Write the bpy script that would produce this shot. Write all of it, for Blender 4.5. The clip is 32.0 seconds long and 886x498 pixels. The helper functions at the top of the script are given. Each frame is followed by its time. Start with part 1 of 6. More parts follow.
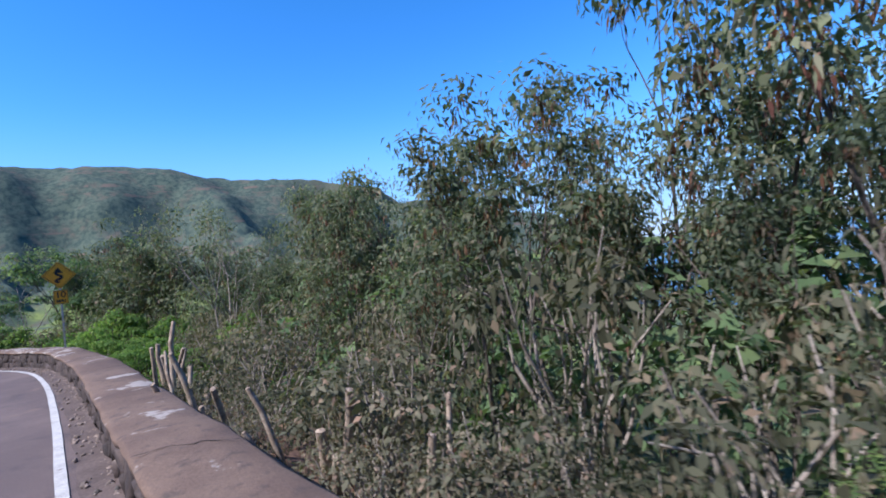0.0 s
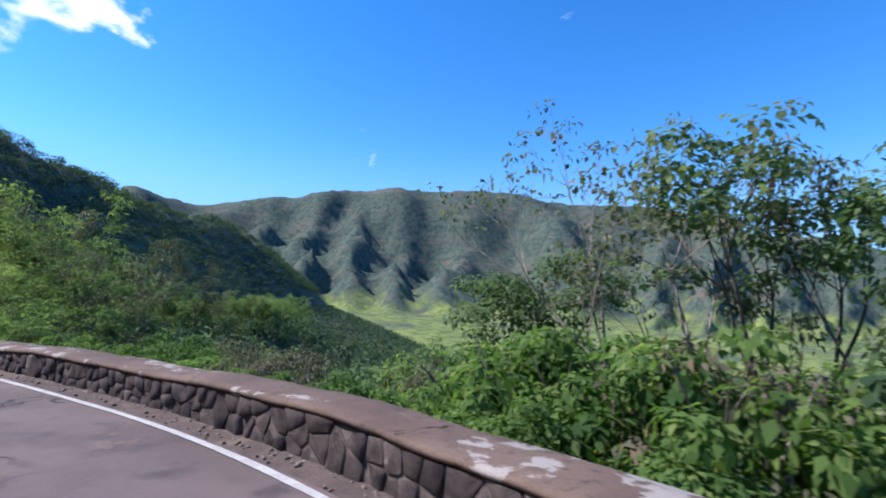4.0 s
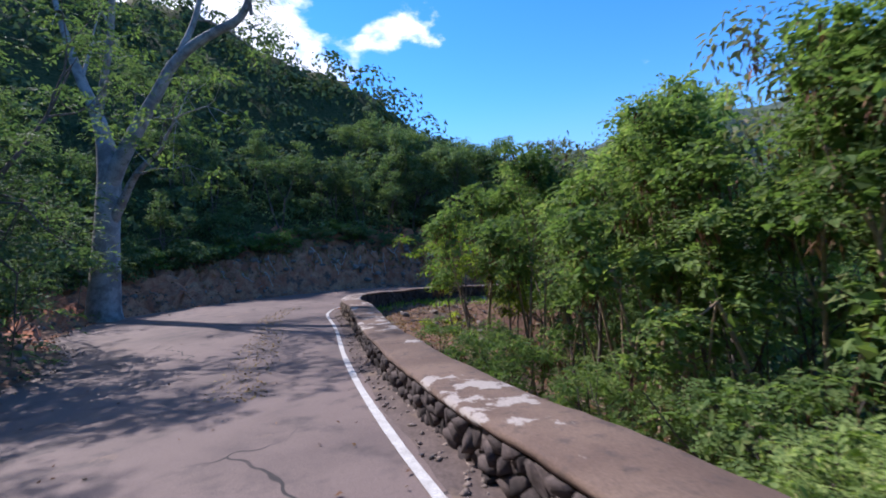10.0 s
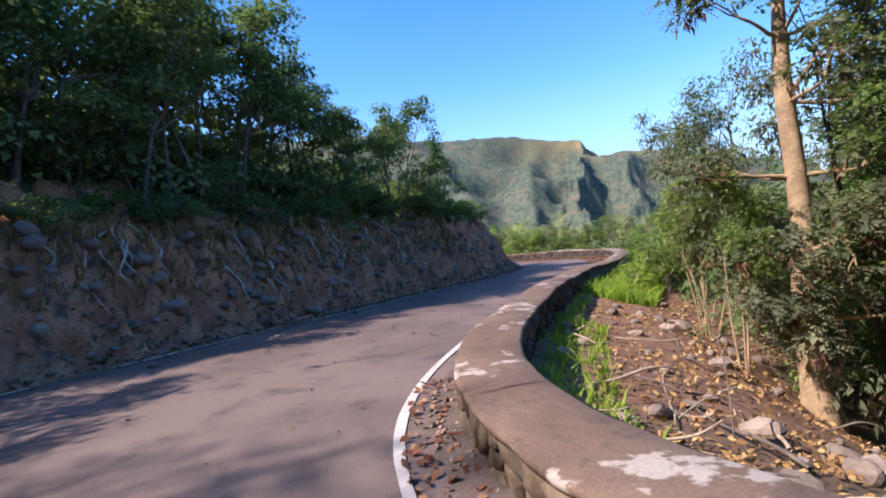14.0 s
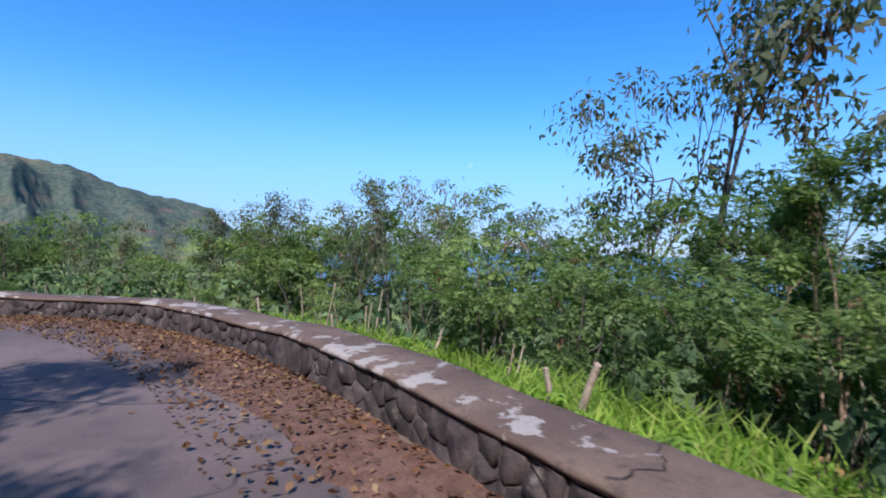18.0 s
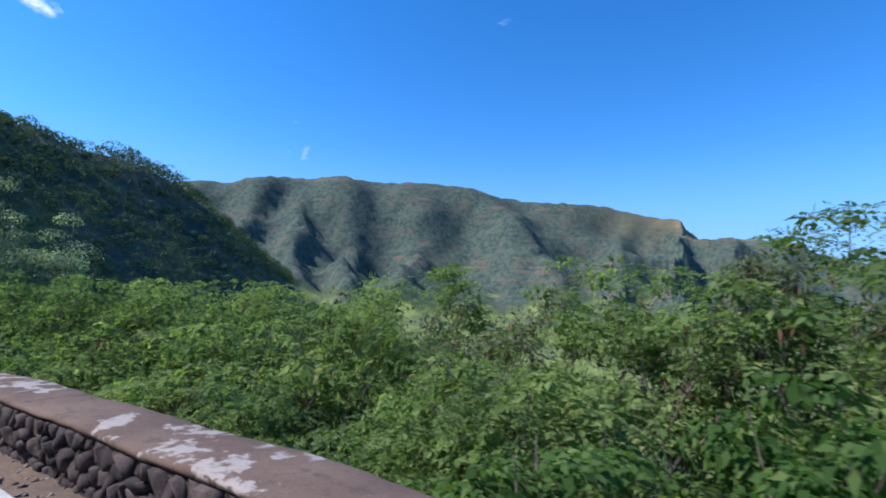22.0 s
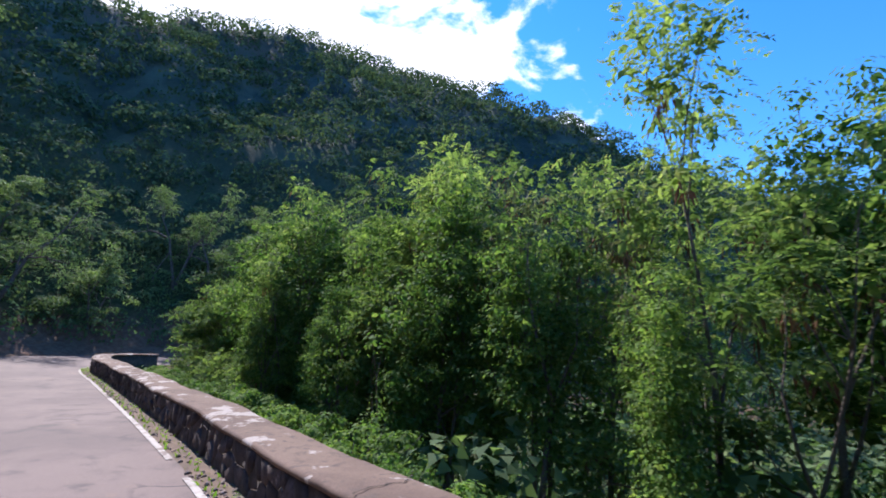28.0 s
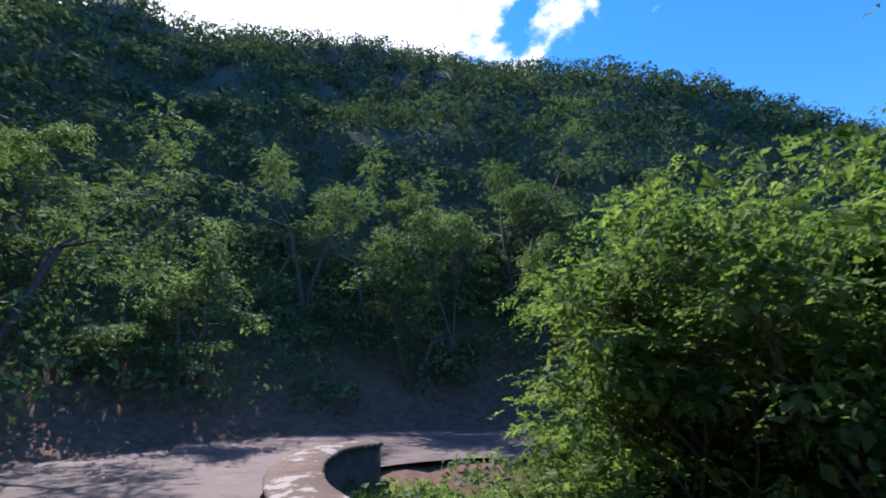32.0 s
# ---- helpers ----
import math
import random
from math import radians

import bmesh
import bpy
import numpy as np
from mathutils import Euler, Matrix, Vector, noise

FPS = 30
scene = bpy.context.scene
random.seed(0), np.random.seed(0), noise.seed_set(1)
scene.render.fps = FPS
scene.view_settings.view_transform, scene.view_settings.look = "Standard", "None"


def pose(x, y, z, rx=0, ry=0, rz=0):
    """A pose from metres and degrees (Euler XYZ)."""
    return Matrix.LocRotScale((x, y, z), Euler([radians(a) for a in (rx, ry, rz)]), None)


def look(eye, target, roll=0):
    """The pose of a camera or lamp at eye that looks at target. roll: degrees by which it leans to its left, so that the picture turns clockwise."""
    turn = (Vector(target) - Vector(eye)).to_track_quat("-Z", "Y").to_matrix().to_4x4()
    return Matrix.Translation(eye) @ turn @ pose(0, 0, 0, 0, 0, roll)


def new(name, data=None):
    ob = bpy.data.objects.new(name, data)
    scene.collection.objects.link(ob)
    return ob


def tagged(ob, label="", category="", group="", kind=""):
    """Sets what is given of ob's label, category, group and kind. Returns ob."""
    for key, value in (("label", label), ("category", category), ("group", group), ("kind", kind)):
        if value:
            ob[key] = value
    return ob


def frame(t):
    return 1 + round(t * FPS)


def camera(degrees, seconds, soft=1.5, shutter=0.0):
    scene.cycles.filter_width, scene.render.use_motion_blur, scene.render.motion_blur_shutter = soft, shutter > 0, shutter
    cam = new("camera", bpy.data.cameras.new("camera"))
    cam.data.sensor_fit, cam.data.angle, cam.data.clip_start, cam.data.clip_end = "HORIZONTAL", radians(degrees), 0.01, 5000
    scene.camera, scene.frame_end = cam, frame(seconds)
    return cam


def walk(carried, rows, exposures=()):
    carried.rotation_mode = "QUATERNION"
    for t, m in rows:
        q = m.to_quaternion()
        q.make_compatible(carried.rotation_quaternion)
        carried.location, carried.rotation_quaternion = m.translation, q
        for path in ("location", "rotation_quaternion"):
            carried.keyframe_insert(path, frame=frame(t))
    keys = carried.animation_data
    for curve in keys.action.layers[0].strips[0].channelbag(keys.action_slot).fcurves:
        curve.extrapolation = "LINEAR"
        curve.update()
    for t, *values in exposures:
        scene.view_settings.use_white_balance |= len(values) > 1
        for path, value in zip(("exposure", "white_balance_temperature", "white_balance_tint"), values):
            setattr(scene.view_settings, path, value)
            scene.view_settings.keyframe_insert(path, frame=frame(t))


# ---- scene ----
cam = camera(85.5, 32.0, 1.8, 0.1)
PATH = [
    (0.0, 0.000, 0.000, 0.000, 90.43, 5.70, 0.00),
    (0.5, -2.419, 2.280, -0.123, 89.81, 5.11, -6.23),
    (1.0, -4.718, 4.590, -0.228, 90.04, 4.59, -9.94),
    (1.5, -6.843, 6.928, -0.351, 91.31, 4.00, -9.23),
    (2.0, -9.052, 9.296, -0.435, 92.21, 2.32, -3.22),
    (2.5, -11.355, 11.459, -0.570, 93.45, -0.68, 6.21),
    (3.0, -14.006, 13.302, -0.673, 94.16, -2.73, 15.59),
    (3.5, -16.919, 14.706, -0.753, 94.41, -3.27, 25.99),
    (4.0, -20.013, 15.673, -0.878, 94.80, -2.42, 37.08),
    (4.5, -23.313, 16.144, -1.014, 95.31, -0.89, 47.67),
    (6.5, -37.825, 16.549, -1.523, 91.77, 2.30, 65.50),
    (7.0, -41.749, 16.235, -1.613, 91.43, 2.36, 66.90),
    (7.5, -45.648, 15.848, -1.756, 91.39, 2.20, 68.50),
    (8.0, -49.495, 15.439, -1.847, 91.04, 2.26, 69.80),
    (8.5, -53.342, 15.030, -1.938, 90.28, 2.63, 70.82),
    (9.0, -57.242, 14.643, -2.082, 89.81, 3.10, 71.64),
    (9.5, -61.118, 14.305, -2.227, 89.90, 3.11, 71.44),
    (10.0, -64.851, 14.021, -2.381, 89.50, 3.20, 71.54),
    (10.5, -68.632, 13.760, -2.533, 88.55, 3.36, 72.85),
    (11.0, -72.250, 13.601, -2.749, 88.48, 4.53, 73.69),
    (11.5, -75.676, 13.472, -3.029, 88.63, 4.68, 72.29),
    (12.0, -78.926, 13.451, -3.101, 88.78, 4.92, 68.19),
    (12.5, -81.914, 13.610, -3.189, 89.35, 4.86, 60.06),
    (13.0, -84.613, 14.001, -3.187, 89.43, 5.11, 48.73),
    (13.5, -86.919, 14.991, -3.216, 88.86, 5.98, 34.99),
    (14.0, -88.930, 16.502, -3.325, 88.02, 6.28, 20.33),
    (14.5, -90.442, 18.446, -3.413, 88.22, 6.10, 6.18),
    (16.5, -93.376, 29.004, -3.806, 90.30, 1.50, -37.00),
    (17.0, -93.098, 32.132, -3.964, 89.70, 0.22, -40.81),
    (17.5, -92.676, 35.331, -4.124, 89.34, -0.78, -43.21),
    (18.0, -92.312, 38.574, -4.282, 89.53, -1.68, -43.51),
    (18.5, -92.249, 41.773, -4.363, 90.38, -2.18, -41.61),
    (19.0, -92.488, 44.929, -4.440, 91.09, -2.30, -37.32),
    (19.5, -93.131, 48.029, -4.511, 91.78, -2.25, -30.23),
    (20.0, -94.365, 50.943, -4.575, 92.86, -2.27, -18.44),
    (20.5, -96.219, 53.514, -4.707, 94.08, -2.31, -3.76),
    (21.0, -98.678, 55.638, -4.765, 95.42, -2.22, 10.94),
    (21.5, -101.486, 57.304, -4.898, 95.53, -2.55, 20.53),
    (22.0, -104.552, 58.624, -4.961, 95.00, -3.07, 29.11),
    (22.5, -108.211, 59.399, -5.097, 94.23, -2.91, 38.12),
    (23.0, -112.030, 59.845, -5.308, 93.23, -2.32, 46.14),
    (23.5, -115.978, 60.117, -5.449, 91.70, -1.70, 52.86),
    (24.0, -120.188, 60.046, -5.663, 91.26, -1.15, 58.87),
    (24.5, -124.398, 59.614, -5.885, 91.71, -1.20, 64.87),
    (25.0, -128.478, 58.632, -5.977, 92.44, -1.73, 70.26),
    (25.5, -132.443, 57.204, -6.079, 93.97, -2.56, 75.75),
    (26.0, -136.165, 55.502, -6.191, 95.48, -3.47, 81.13),
    (26.5, -139.886, 53.799, -6.302, 96.02, -3.85, 84.93),
    (28.5, -152.340, 47.137, -6.797, 101.00, -3.00, 90.00),
    (29.0, -154.859, 45.557, -6.839, 101.25, -2.59, 92.63),
    (29.5, -157.263, 43.880, -6.928, 101.69, -2.25, 95.14),
    (30.0, -159.644, 42.081, -7.007, 102.66, -1.80, 97.05),
    (30.5, -161.923, 40.303, -7.085, 102.86, -1.31, 97.15),
    (31.0, -164.202, 38.470, -7.268, 102.77, -0.78, 97.04),
    (31.5, -166.245, 36.694, -7.392, 103.58, -0.35, 96.92),
    (32.0, -168.084, 34.898, -7.516, 104.36, 0.60, 94.56),
]
EXPOSURES = [(0.0, 0.85, 5600, 18), (4.0, 0.8, 5700, 18), (7.0, 0.9, 5800, 19), (10.0, 0.9, 5800, 20), (11.0, 1.4, 6300, 23), (11.5, 1.6, 6600, 23), (13.0, 1.8, 7100, 26), (14.0, 1.3, 6700, 23), (16.5, 0.75, 5900, 18), (20.0, 0.6, 5600, 16), (22.0, 0.6, 5600, 16), (25.0, 1.2, 5900, 20), (26.5, 1.25, 5900, 20), (29.0, 1.15, 5800, 20), (32.0, 1.1, 5900, 21)]
SKY_STRENGTH, SUN_STRENGTH = 0.135, 3.9
walk(cam, [(t, pose(*p)) for t, *p in PATH], EXPOSURES)

# ---- world, sun ----
SUN_AZ, SUN_EL = 127.0, 45.5        # degrees to the left of +y, and up
SUN_DIR = Vector((-math.sin(radians(SUN_AZ)) * math.cos(radians(SUN_EL)), math.cos(radians(SUN_AZ)) * math.cos(radians(SUN_EL)), math.sin(radians(SUN_EL))))
world = bpy.data.worlds.new("world")
scene.world = world
world.use_nodes = True
wn, wl = world.node_tree.nodes, world.node_tree.links
bg = wn["Background"]
sky = wn.new("ShaderNodeTexSky")
sky.sky_type = "NISHITA"
sky.sun_disc = False
sky.sun_elevation, sky.sun_rotation = radians(SUN_EL), radians(-SUN_AZ)
sky.air_density, sky.dust_density, sky.ozone_density, sky.altitude = 1.0, 0.0, 5.0, 100.0
bg.inputs["Strength"].default_value = SKY_STRENGTH
wcoord = wn.new("ShaderNodeTexCoord")
# a bank of white trade-wind cloud behind the ridge to the west, and a few shreds
cdir = wn.new("ShaderNodeVectorMath")
cdir.operation = "DOT_PRODUCT"
cdir.inputs[1].default_value = Vector((-math.sin(radians(117)) * 0.81, math.cos(radians(117)) * 0.81, 0.58)).normalized()
wl.new(wcoord.outputs["Generated"], cdir.inputs[0])
cn = wn.new("ShaderNodeTexNoise")
cn.inputs["Scale"].default_value, cn.inputs["Detail"].default_value, cn.inputs["Roughness"].default_value = 5.5, 9.0, 0.55
cn.inputs["Distortion"].default_value = 0.25
cmap = wn.new("ShaderNodeMapping")
cmap.inputs["Scale"].default_value = (1.0, 1.0, 1.7)
wl.new(wcoord.outputs["Generated"], cmap.inputs["Vector"])
wl.new(cmap.outputs["Vector"], cn.inputs["Vector"])
near = wn.new("ShaderNodeMapRange")
near.inputs["From Min"].default_value, near.inputs["From Max"].default_value = 0.72, 0.98
near.inputs["To Min"].default_value, near.inputs["To Max"].default_value = -0.14, 0.26
wl.new(cdir.outputs["Value"], near.inputs["Value"])
csum = wn.new("ShaderNodeMath")
csum.operation = "ADD"
wl.new(cn.outputs["Fac"], csum.inputs[0])
wl.new(near.outputs["Result"], csum.inputs[1])
cedge = wn.new("ShaderNodeMapRange")
cedge.interpolation_type = "SMOOTHSTEP"
cedge.inputs["From Min"].default_value, cedge.inputs["From Max"].default_value = 0.54, 0.66
wl.new(csum.outputs["Value"], cedge.inputs["Value"])
cmix = wn.new("ShaderNodeMix")
cmix.data_type = "RGBA"
hsv = wn.new("ShaderNodeHueSaturation")
hsv.inputs["Saturation"].default_value, hsv.inputs["Value"].default_value = 1.25, 1.0
wl.new(sky.outputs["Color"], hsv.inputs["Color"])
# clear trade-wind air: the blue reaches down to the horizon
hz = wn.new("ShaderNodeSeparateXYZ")
wl.new(wcoord.outputs["Generated"], hz.inputs[0])
hzr = wn.new("ShaderNodeMapRange")
hzr.interpolation_type = "SMOOTHSTEP"
hzr.inputs["From Min"].default_value, hzr.inputs["From Max"].default_value = 0.30, 0.02
hzr.inputs["To Min"].default_value, hzr.inputs["To Max"].default_value = 0.0, 0.8
wl.new(hz.outputs["Z"], hzr.inputs["Value"])
hmix = wn.new("ShaderNodeMix")
hmix.data_type = "RGBA"
hmix.inputs["B"].default_value = (1.35, 2.45, 4.1, 1)
wl.new(hzr.outputs["Result"], hmix.inputs["Factor"])
wl.new(hsv.outputs["Color"], hmix.inputs["A"])
wl.new(hmix.outputs["Result"], cmix.inputs["A"])
cmix.inputs["B"].default_value = (6.2, 6.4, 6.8, 1)
wl.new(cedge.outputs["Result"], cmix.inputs["Factor"])
wl.new(cmix.outputs["Result"], bg.inputs["Color"])

sun = new("sun", bpy.data.lights.new("sun", "SUN"))
sun.data.energy, sun.data.angle, sun.data.color = SUN_STRENGTH, radians(0.53), (1.0, 0.93, 0.82)
sun.matrix_world = look(SUN_DIR * 300, (0, 0, 0))


# ---- materials ----
def nodes_of(name):
    m = bpy.data.materials.new(name)
    m.use_nodes = True
    return m, m.node_tree.nodes, m.node_tree.links, m.node_tree.nodes["Principled BSDF"]


def ramp_of(nd, stops):
    r = nd.new("ShaderNodeValToRGB")
    el = r.color_ramp.elements
    while len(el) < len(stops):
        el.new(0.5)
    for e, (at, c) in zip(el, stops):
        e.position, e.color = at, (*c, 1)
    return r


def noise_of(nd, ln, scale, detail=6.0, rough=0.6, vec=None, stretch=None):
    n = nd.new("ShaderNodeTexNoise")
    n.inputs["Scale"].default_value, n.inputs["Detail"].default_value, n.inputs["Roughness"].default_value = scale, detail, rough
    if vec is None:
        vec = nd.new("ShaderNodeNewGeometry").outputs["Position"]
    if stretch:
        mp = nd.new("ShaderNodeMapping")
        mp.inputs["Scale"].default_value = stretch
        ln.new(vec, mp.inputs["Vector"])
        vec = mp.outputs["Vector"]
    ln.new(vec, n.inputs["Vector"])
    return n.outputs["Fac"]


def mixed(nd, ln, fac, a, b, how="MIX"):
    x = nd.new("ShaderNodeMix")
    x.data_type, x.blend_type = "RGBA", how
    for key, v in (("Factor", fac), ("A", a), ("B", b)):
        if isinstance(v, (int, float)):
            x.inputs[key].default_value = v
        elif isinstance(v, tuple):
            x.inputs[key].default_value = (*v, 1)
        else:
            ln.new(v, x.inputs[key])
    return x.outputs["Result"]


def stepped(nd, ln, value, lo, hi):
    r = nd.new("ShaderNodeMapRange")
    r.interpolation_type = "SMOOTHSTEP"
    r.inputs["From Min"].default_value, r.inputs["From Max"].default_value = lo, hi
    ln.new(value, r.inputs["Value"])
    return r.outputs["Result"]


def bumped(nd, ln, bs, height, strength=0.5, distance=0.02):
    b = nd.new("ShaderNodeBump")
    b.inputs["Strength"].default_value, b.inputs["Distance"].default_value = strength, distance
    ln.new(height, b.inputs["Height"])
    ln.new(b.outputs["Normal"], bs.inputs["Normal"])


def surface(name, c1, c2, scale=4.0, rough=0.85, bump=0.4, dist=0.02, fine=60.0, spot=None, spot_at=(0.58, 0.66), spot_scale=1.5, metal=0.0, island=0.0):
    """A two-tone surface with coarse and fine variation, and stains of a third colour."""
    m, nd, ln, bs = nodes_of(name)
    big, small = noise_of(nd, ln, scale), noise_of(nd, ln, fine, 3.0)
    col = mixed(nd, ln, stepped(nd, ln, big, 0.35, 0.65), c1, c2)
    r = ramp_of(nd, [(0.3, (0.72, 0.72, 0.72)), (0.7, (1.2, 1.2, 1.2))])
    ln.new(small, r.inputs["Fac"])
    col = mixed(nd, ln, 1.0, col, r.outputs["Color"], "MULTIPLY")
    if spot:
        col = mixed(nd, ln, stepped(nd, ln, noise_of(nd, ln, spot_scale, 8.0), *spot_at), col, spot)
    if island:
        g = nd.new("ShaderNodeNewGeometry")
        oi = nd.new("ShaderNodeObjectInfo")
        add = nd.new("ShaderNodeMath")
        add.operation = "ADD"
        ln.new(g.outputs["Random Per Island"], add.inputs[0])
        ln.new(oi.outputs["Random"], add.inputs[1])
        fr = nd.new("ShaderNodeMath")
        fr.operation = "FRACT"
        ln.new(add.outputs["Value"], fr.inputs[0])
        rr = ramp_of(nd, [(0.0, (1 - island,) * 3), (1.0, (1 + island,) * 3)])
        ln.new(fr.outputs["Value"], rr.inputs["Fac"])
        col = mixed(nd, ln, 1.0, col, rr.outputs["Color"], "MULTIPLY")
    ln.new(col, bs.inputs["Base Color"])
    bs.inputs["Roughness"].default_value, bs.inputs["Metallic"].default_value = rough, metal
    bs.inputs["Specular IOR Level"].default_value = 0.3
    mixh = mixed(nd, ln, 0.35, big, small)
    bumped(nd, ln, bs, mixh, bump, dist)
    return m


def leafy(name, stops, through_light=0.4, rough=0.66, spec=0.08):
    """Leaves: each its own shade, part of the light passing through."""
    m, nd, ln, bs = nodes_of(name)
    g, oi = nd.new("ShaderNodeNewGeometry"), nd.new("ShaderNodeObjectInfo")
    r = ramp_of(nd, stops)
    ln.new(g.outputs["Random Per Island"], r.inputs["Fac"])
    hs = nd.new("ShaderNodeHueSaturation")
    mr = nd.new("ShaderNodeMapRange")
    mr.inputs["To Min"].default_value, mr.inputs["To Max"].default_value = 0.72, 1.22
    ln.new(oi.outputs["Random"], mr.inputs["Value"])
    ln.new(mr.outputs["Result"], hs.inputs["Value"])
    hu = nd.new("ShaderNodeMapRange")
    hu.inputs["To Min"].default_value, hu.inputs["To Max"].default_value = 0.515, 0.485
    ln.new(oi.outputs["Random"], hu.inputs["Value"])
    ln.new(hu.outputs["Result"], hs.inputs["Hue"])
    ln.new(r.outputs["Color"], hs.inputs["Color"])
    patch = ramp_of(nd, [(0.35, (0.7, 0.75, 0.7)), (0.65, (1.2, 1.2, 1.1))])
    ln.new(noise_of(nd, ln, 0.9, 2.0), patch.inputs["Fac"])
    col = mixed(nd, ln, 1.0, hs.outputs["Color"], patch.outputs["Color"], "MULTIPLY")
    ln.new(col, bs.inputs["Base Color"])
    bs.inputs["Roughness"].default_value, bs.inputs["Specular IOR Level"].default_value = rough, spec
    tr = nd.new("ShaderNodeBsdfTranslucent")
    ln.new(mixed(nd, ln, 1.0, col, (1.35, 1.5, 0.75), "MULTIPLY"), tr.inputs["Color"])
    mx = nd.new("ShaderNodeMixShader")
    mx.inputs["Fac"].default_value = through_light
    ln.new(bs.outputs["BSDF"], mx.inputs[1])
    ln.new(tr.outputs["BSDF"], mx.inputs[2])
    ln.new(mx.outputs["Shader"], nd["Material Output"].inputs["Surface"])
    return m


def cap_material():
    """Brown weathered concrete with ragged bare patches of pale wash, in groups."""
    m, nd, ln, bs = nodes_of("wall_cap")
    big, mid, fine = noise_of(nd, ln, 0.8), noise_of(nd, ln, 7.0, 6.0), noise_of(nd, ln, 55.0, 4.0)
    col = mixed(nd, ln, stepped(nd, ln, big, 0.35, 0.65), (0.115, 0.075, 0.057), (0.17, 0.115, 0.085))
    col = mixed(nd, ln, stepped(nd, ln, mid, 0.52, 0.72), col, (0.085, 0.062, 0.052))
    group = stepped(nd, ln, noise_of(nd, ln, 0.42, 2.0), 0.42, 0.60)
    rag = nd.new("ShaderNodeMath")
    rag.operation = "MULTIPLY_ADD"
    ln.new(group, rag.inputs[0])
    rag.inputs[1].default_value = 0.17
    ln.new(noise_of(nd, ln, 2.6, 9.0, 0.62), rag.inputs[2])
    col = mixed(nd, ln, stepped(nd, ln, rag.outputs["Value"], 0.67, 0.715), col, (0.34, 0.295, 0.26))
    r = ramp_of(nd, [(0.3, (0.78, 0.78, 0.78)), (0.7, (1.18, 1.18, 1.18))])
    ln.new(fine, r.inputs["Fac"])
    ln.new(mixed(nd, ln, 1.0, col, r.outputs["Color"], "MULTIPLY"), bs.inputs["Base Color"])
    bs.inputs["Roughness"].default_value, bs.inputs["Specular IOR Level"].default_value = 0.9, 0.3
    bumped(nd, ln, bs, mixed(nd, ln, 0.4, mid, fine), 0.7, 0.015)
    return m


M_BARK_PALE = surface("bark_pale", (0.36, 0.31, 0.26), (0.22, 0.18, 0.15), 6, 0.9, 0.6, 0.02, 40)
M_ROOT = surface("root_pale", (0.50, 0.45, 0.38), (0.30, 0.25, 0.20), 6, 0.9, 0.6, 0.02, 40)
M_BARK = surface("bark_grey", (0.16, 0.13, 0.11), (0.09, 0.075, 0.065), 6, 0.9, 0.6, 0.02, 40)
M_BARK_BIG = surface("bark_big", (0.33, 0.33, 0.32), (0.17, 0.17, 0.17), 2.5, 0.9, 0.6, 0.03, 30, (0.12, 0.13, 0.10))
M_BARK_TAN = surface("bark_tan", (0.40, 0.29, 0.18), (0.24, 0.17, 0.11), 3.0, 0.9, 0.6, 0.03, 30)
M_LEAF_FEATHER = leafy("leaf_feather", [(0.0, (0.12, 0.18, 0.07)), (0.6, (0.18, 0.25, 0.092)), (0.9, (0.235, 0.295, 0.112)), (1.0, (0.27, 0.265, 0.13))], 0.46)
M_LEAF_DULL = leafy("leaf_dull", [(0.0, (0.10, 0.125, 0.085)), (0.6, (0.155, 0.175, 0.115)), (0.9, (0.21, 0.205, 0.145)), (1.0, (0.24, 0.175, 0.14))], 0.34)
M_LEAF_DRY = leafy("leaf_dry", [(0.0, (0.085, 0.085, 0.06)), (0.6, (0.135, 0.13, 0.09)), (0.85, (0.19, 0.16, 0.115)), (1.0, (0.24, 0.165, 0.125))], 0.28)
M_LEAF_BRIGHT = leafy("leaf_bright", [(0.0, (0.075, 0.14, 0.042)), (0.6, (0.12, 0.20, 0.058)), (1.0, (0.21, 0.27, 0.091))], 0.46)
M_LEAF_DARK = leafy("leaf_dark", [(0.0, (0.085, 0.135, 0.07)), (0.7, (0.13, 0.19, 0.095)), (1.0, (0.18, 0.225, 0.11))], 0.4)
M_LEAF_SILVER = leafy("leaf_silver", [(0.0, (0.15, 0.20, 0.135)), (0.6, (0.23, 0.285, 0.20)), (1.0, (0.36, 0.40, 0.30))], 0.4, 0.45, 0.3)
M_LEAF_LIME = leafy("leaf_lime", [(0.0, (0.12, 0.18, 0.03)), (0.6, (0.22, 0.28, 0.05)), (1.0, (0.34, 0.36, 0.09))], 0.5)
M_POD = leafy("pod_brown", [(0.0, (0.10, 0.05, 0.04)), (0.7, (0.18, 0.095, 0.065)), (1.0, (0.26, 0.16, 0.11))], 0.2)
M_GRASS = leafy("grass_blade", [(0.0, (0.16, 0.27, 0.045)), (0.7, (0.27, 0.38, 0.07)), (1.0, (0.38, 0.40, 0.13))], 0.5)
M_HILL = leafy("hill_leaf", [(0.0, (0.09, 0.13, 0.078)), (0.6, (0.125, 0.17, 0.098)), (0.9, (0.15, 0.19, 0.111)), (1.0, (0.165, 0.19, 0.12))], 0.25, 0.9, 0.03)
M_LITTER = leafy("dead_leaf", [(0.0, (0.08, 0.035, 0.022)), (0.6, (0.17, 0.08, 0.045)), (1.0, (0.30, 0.19, 0.11))], 0.1)
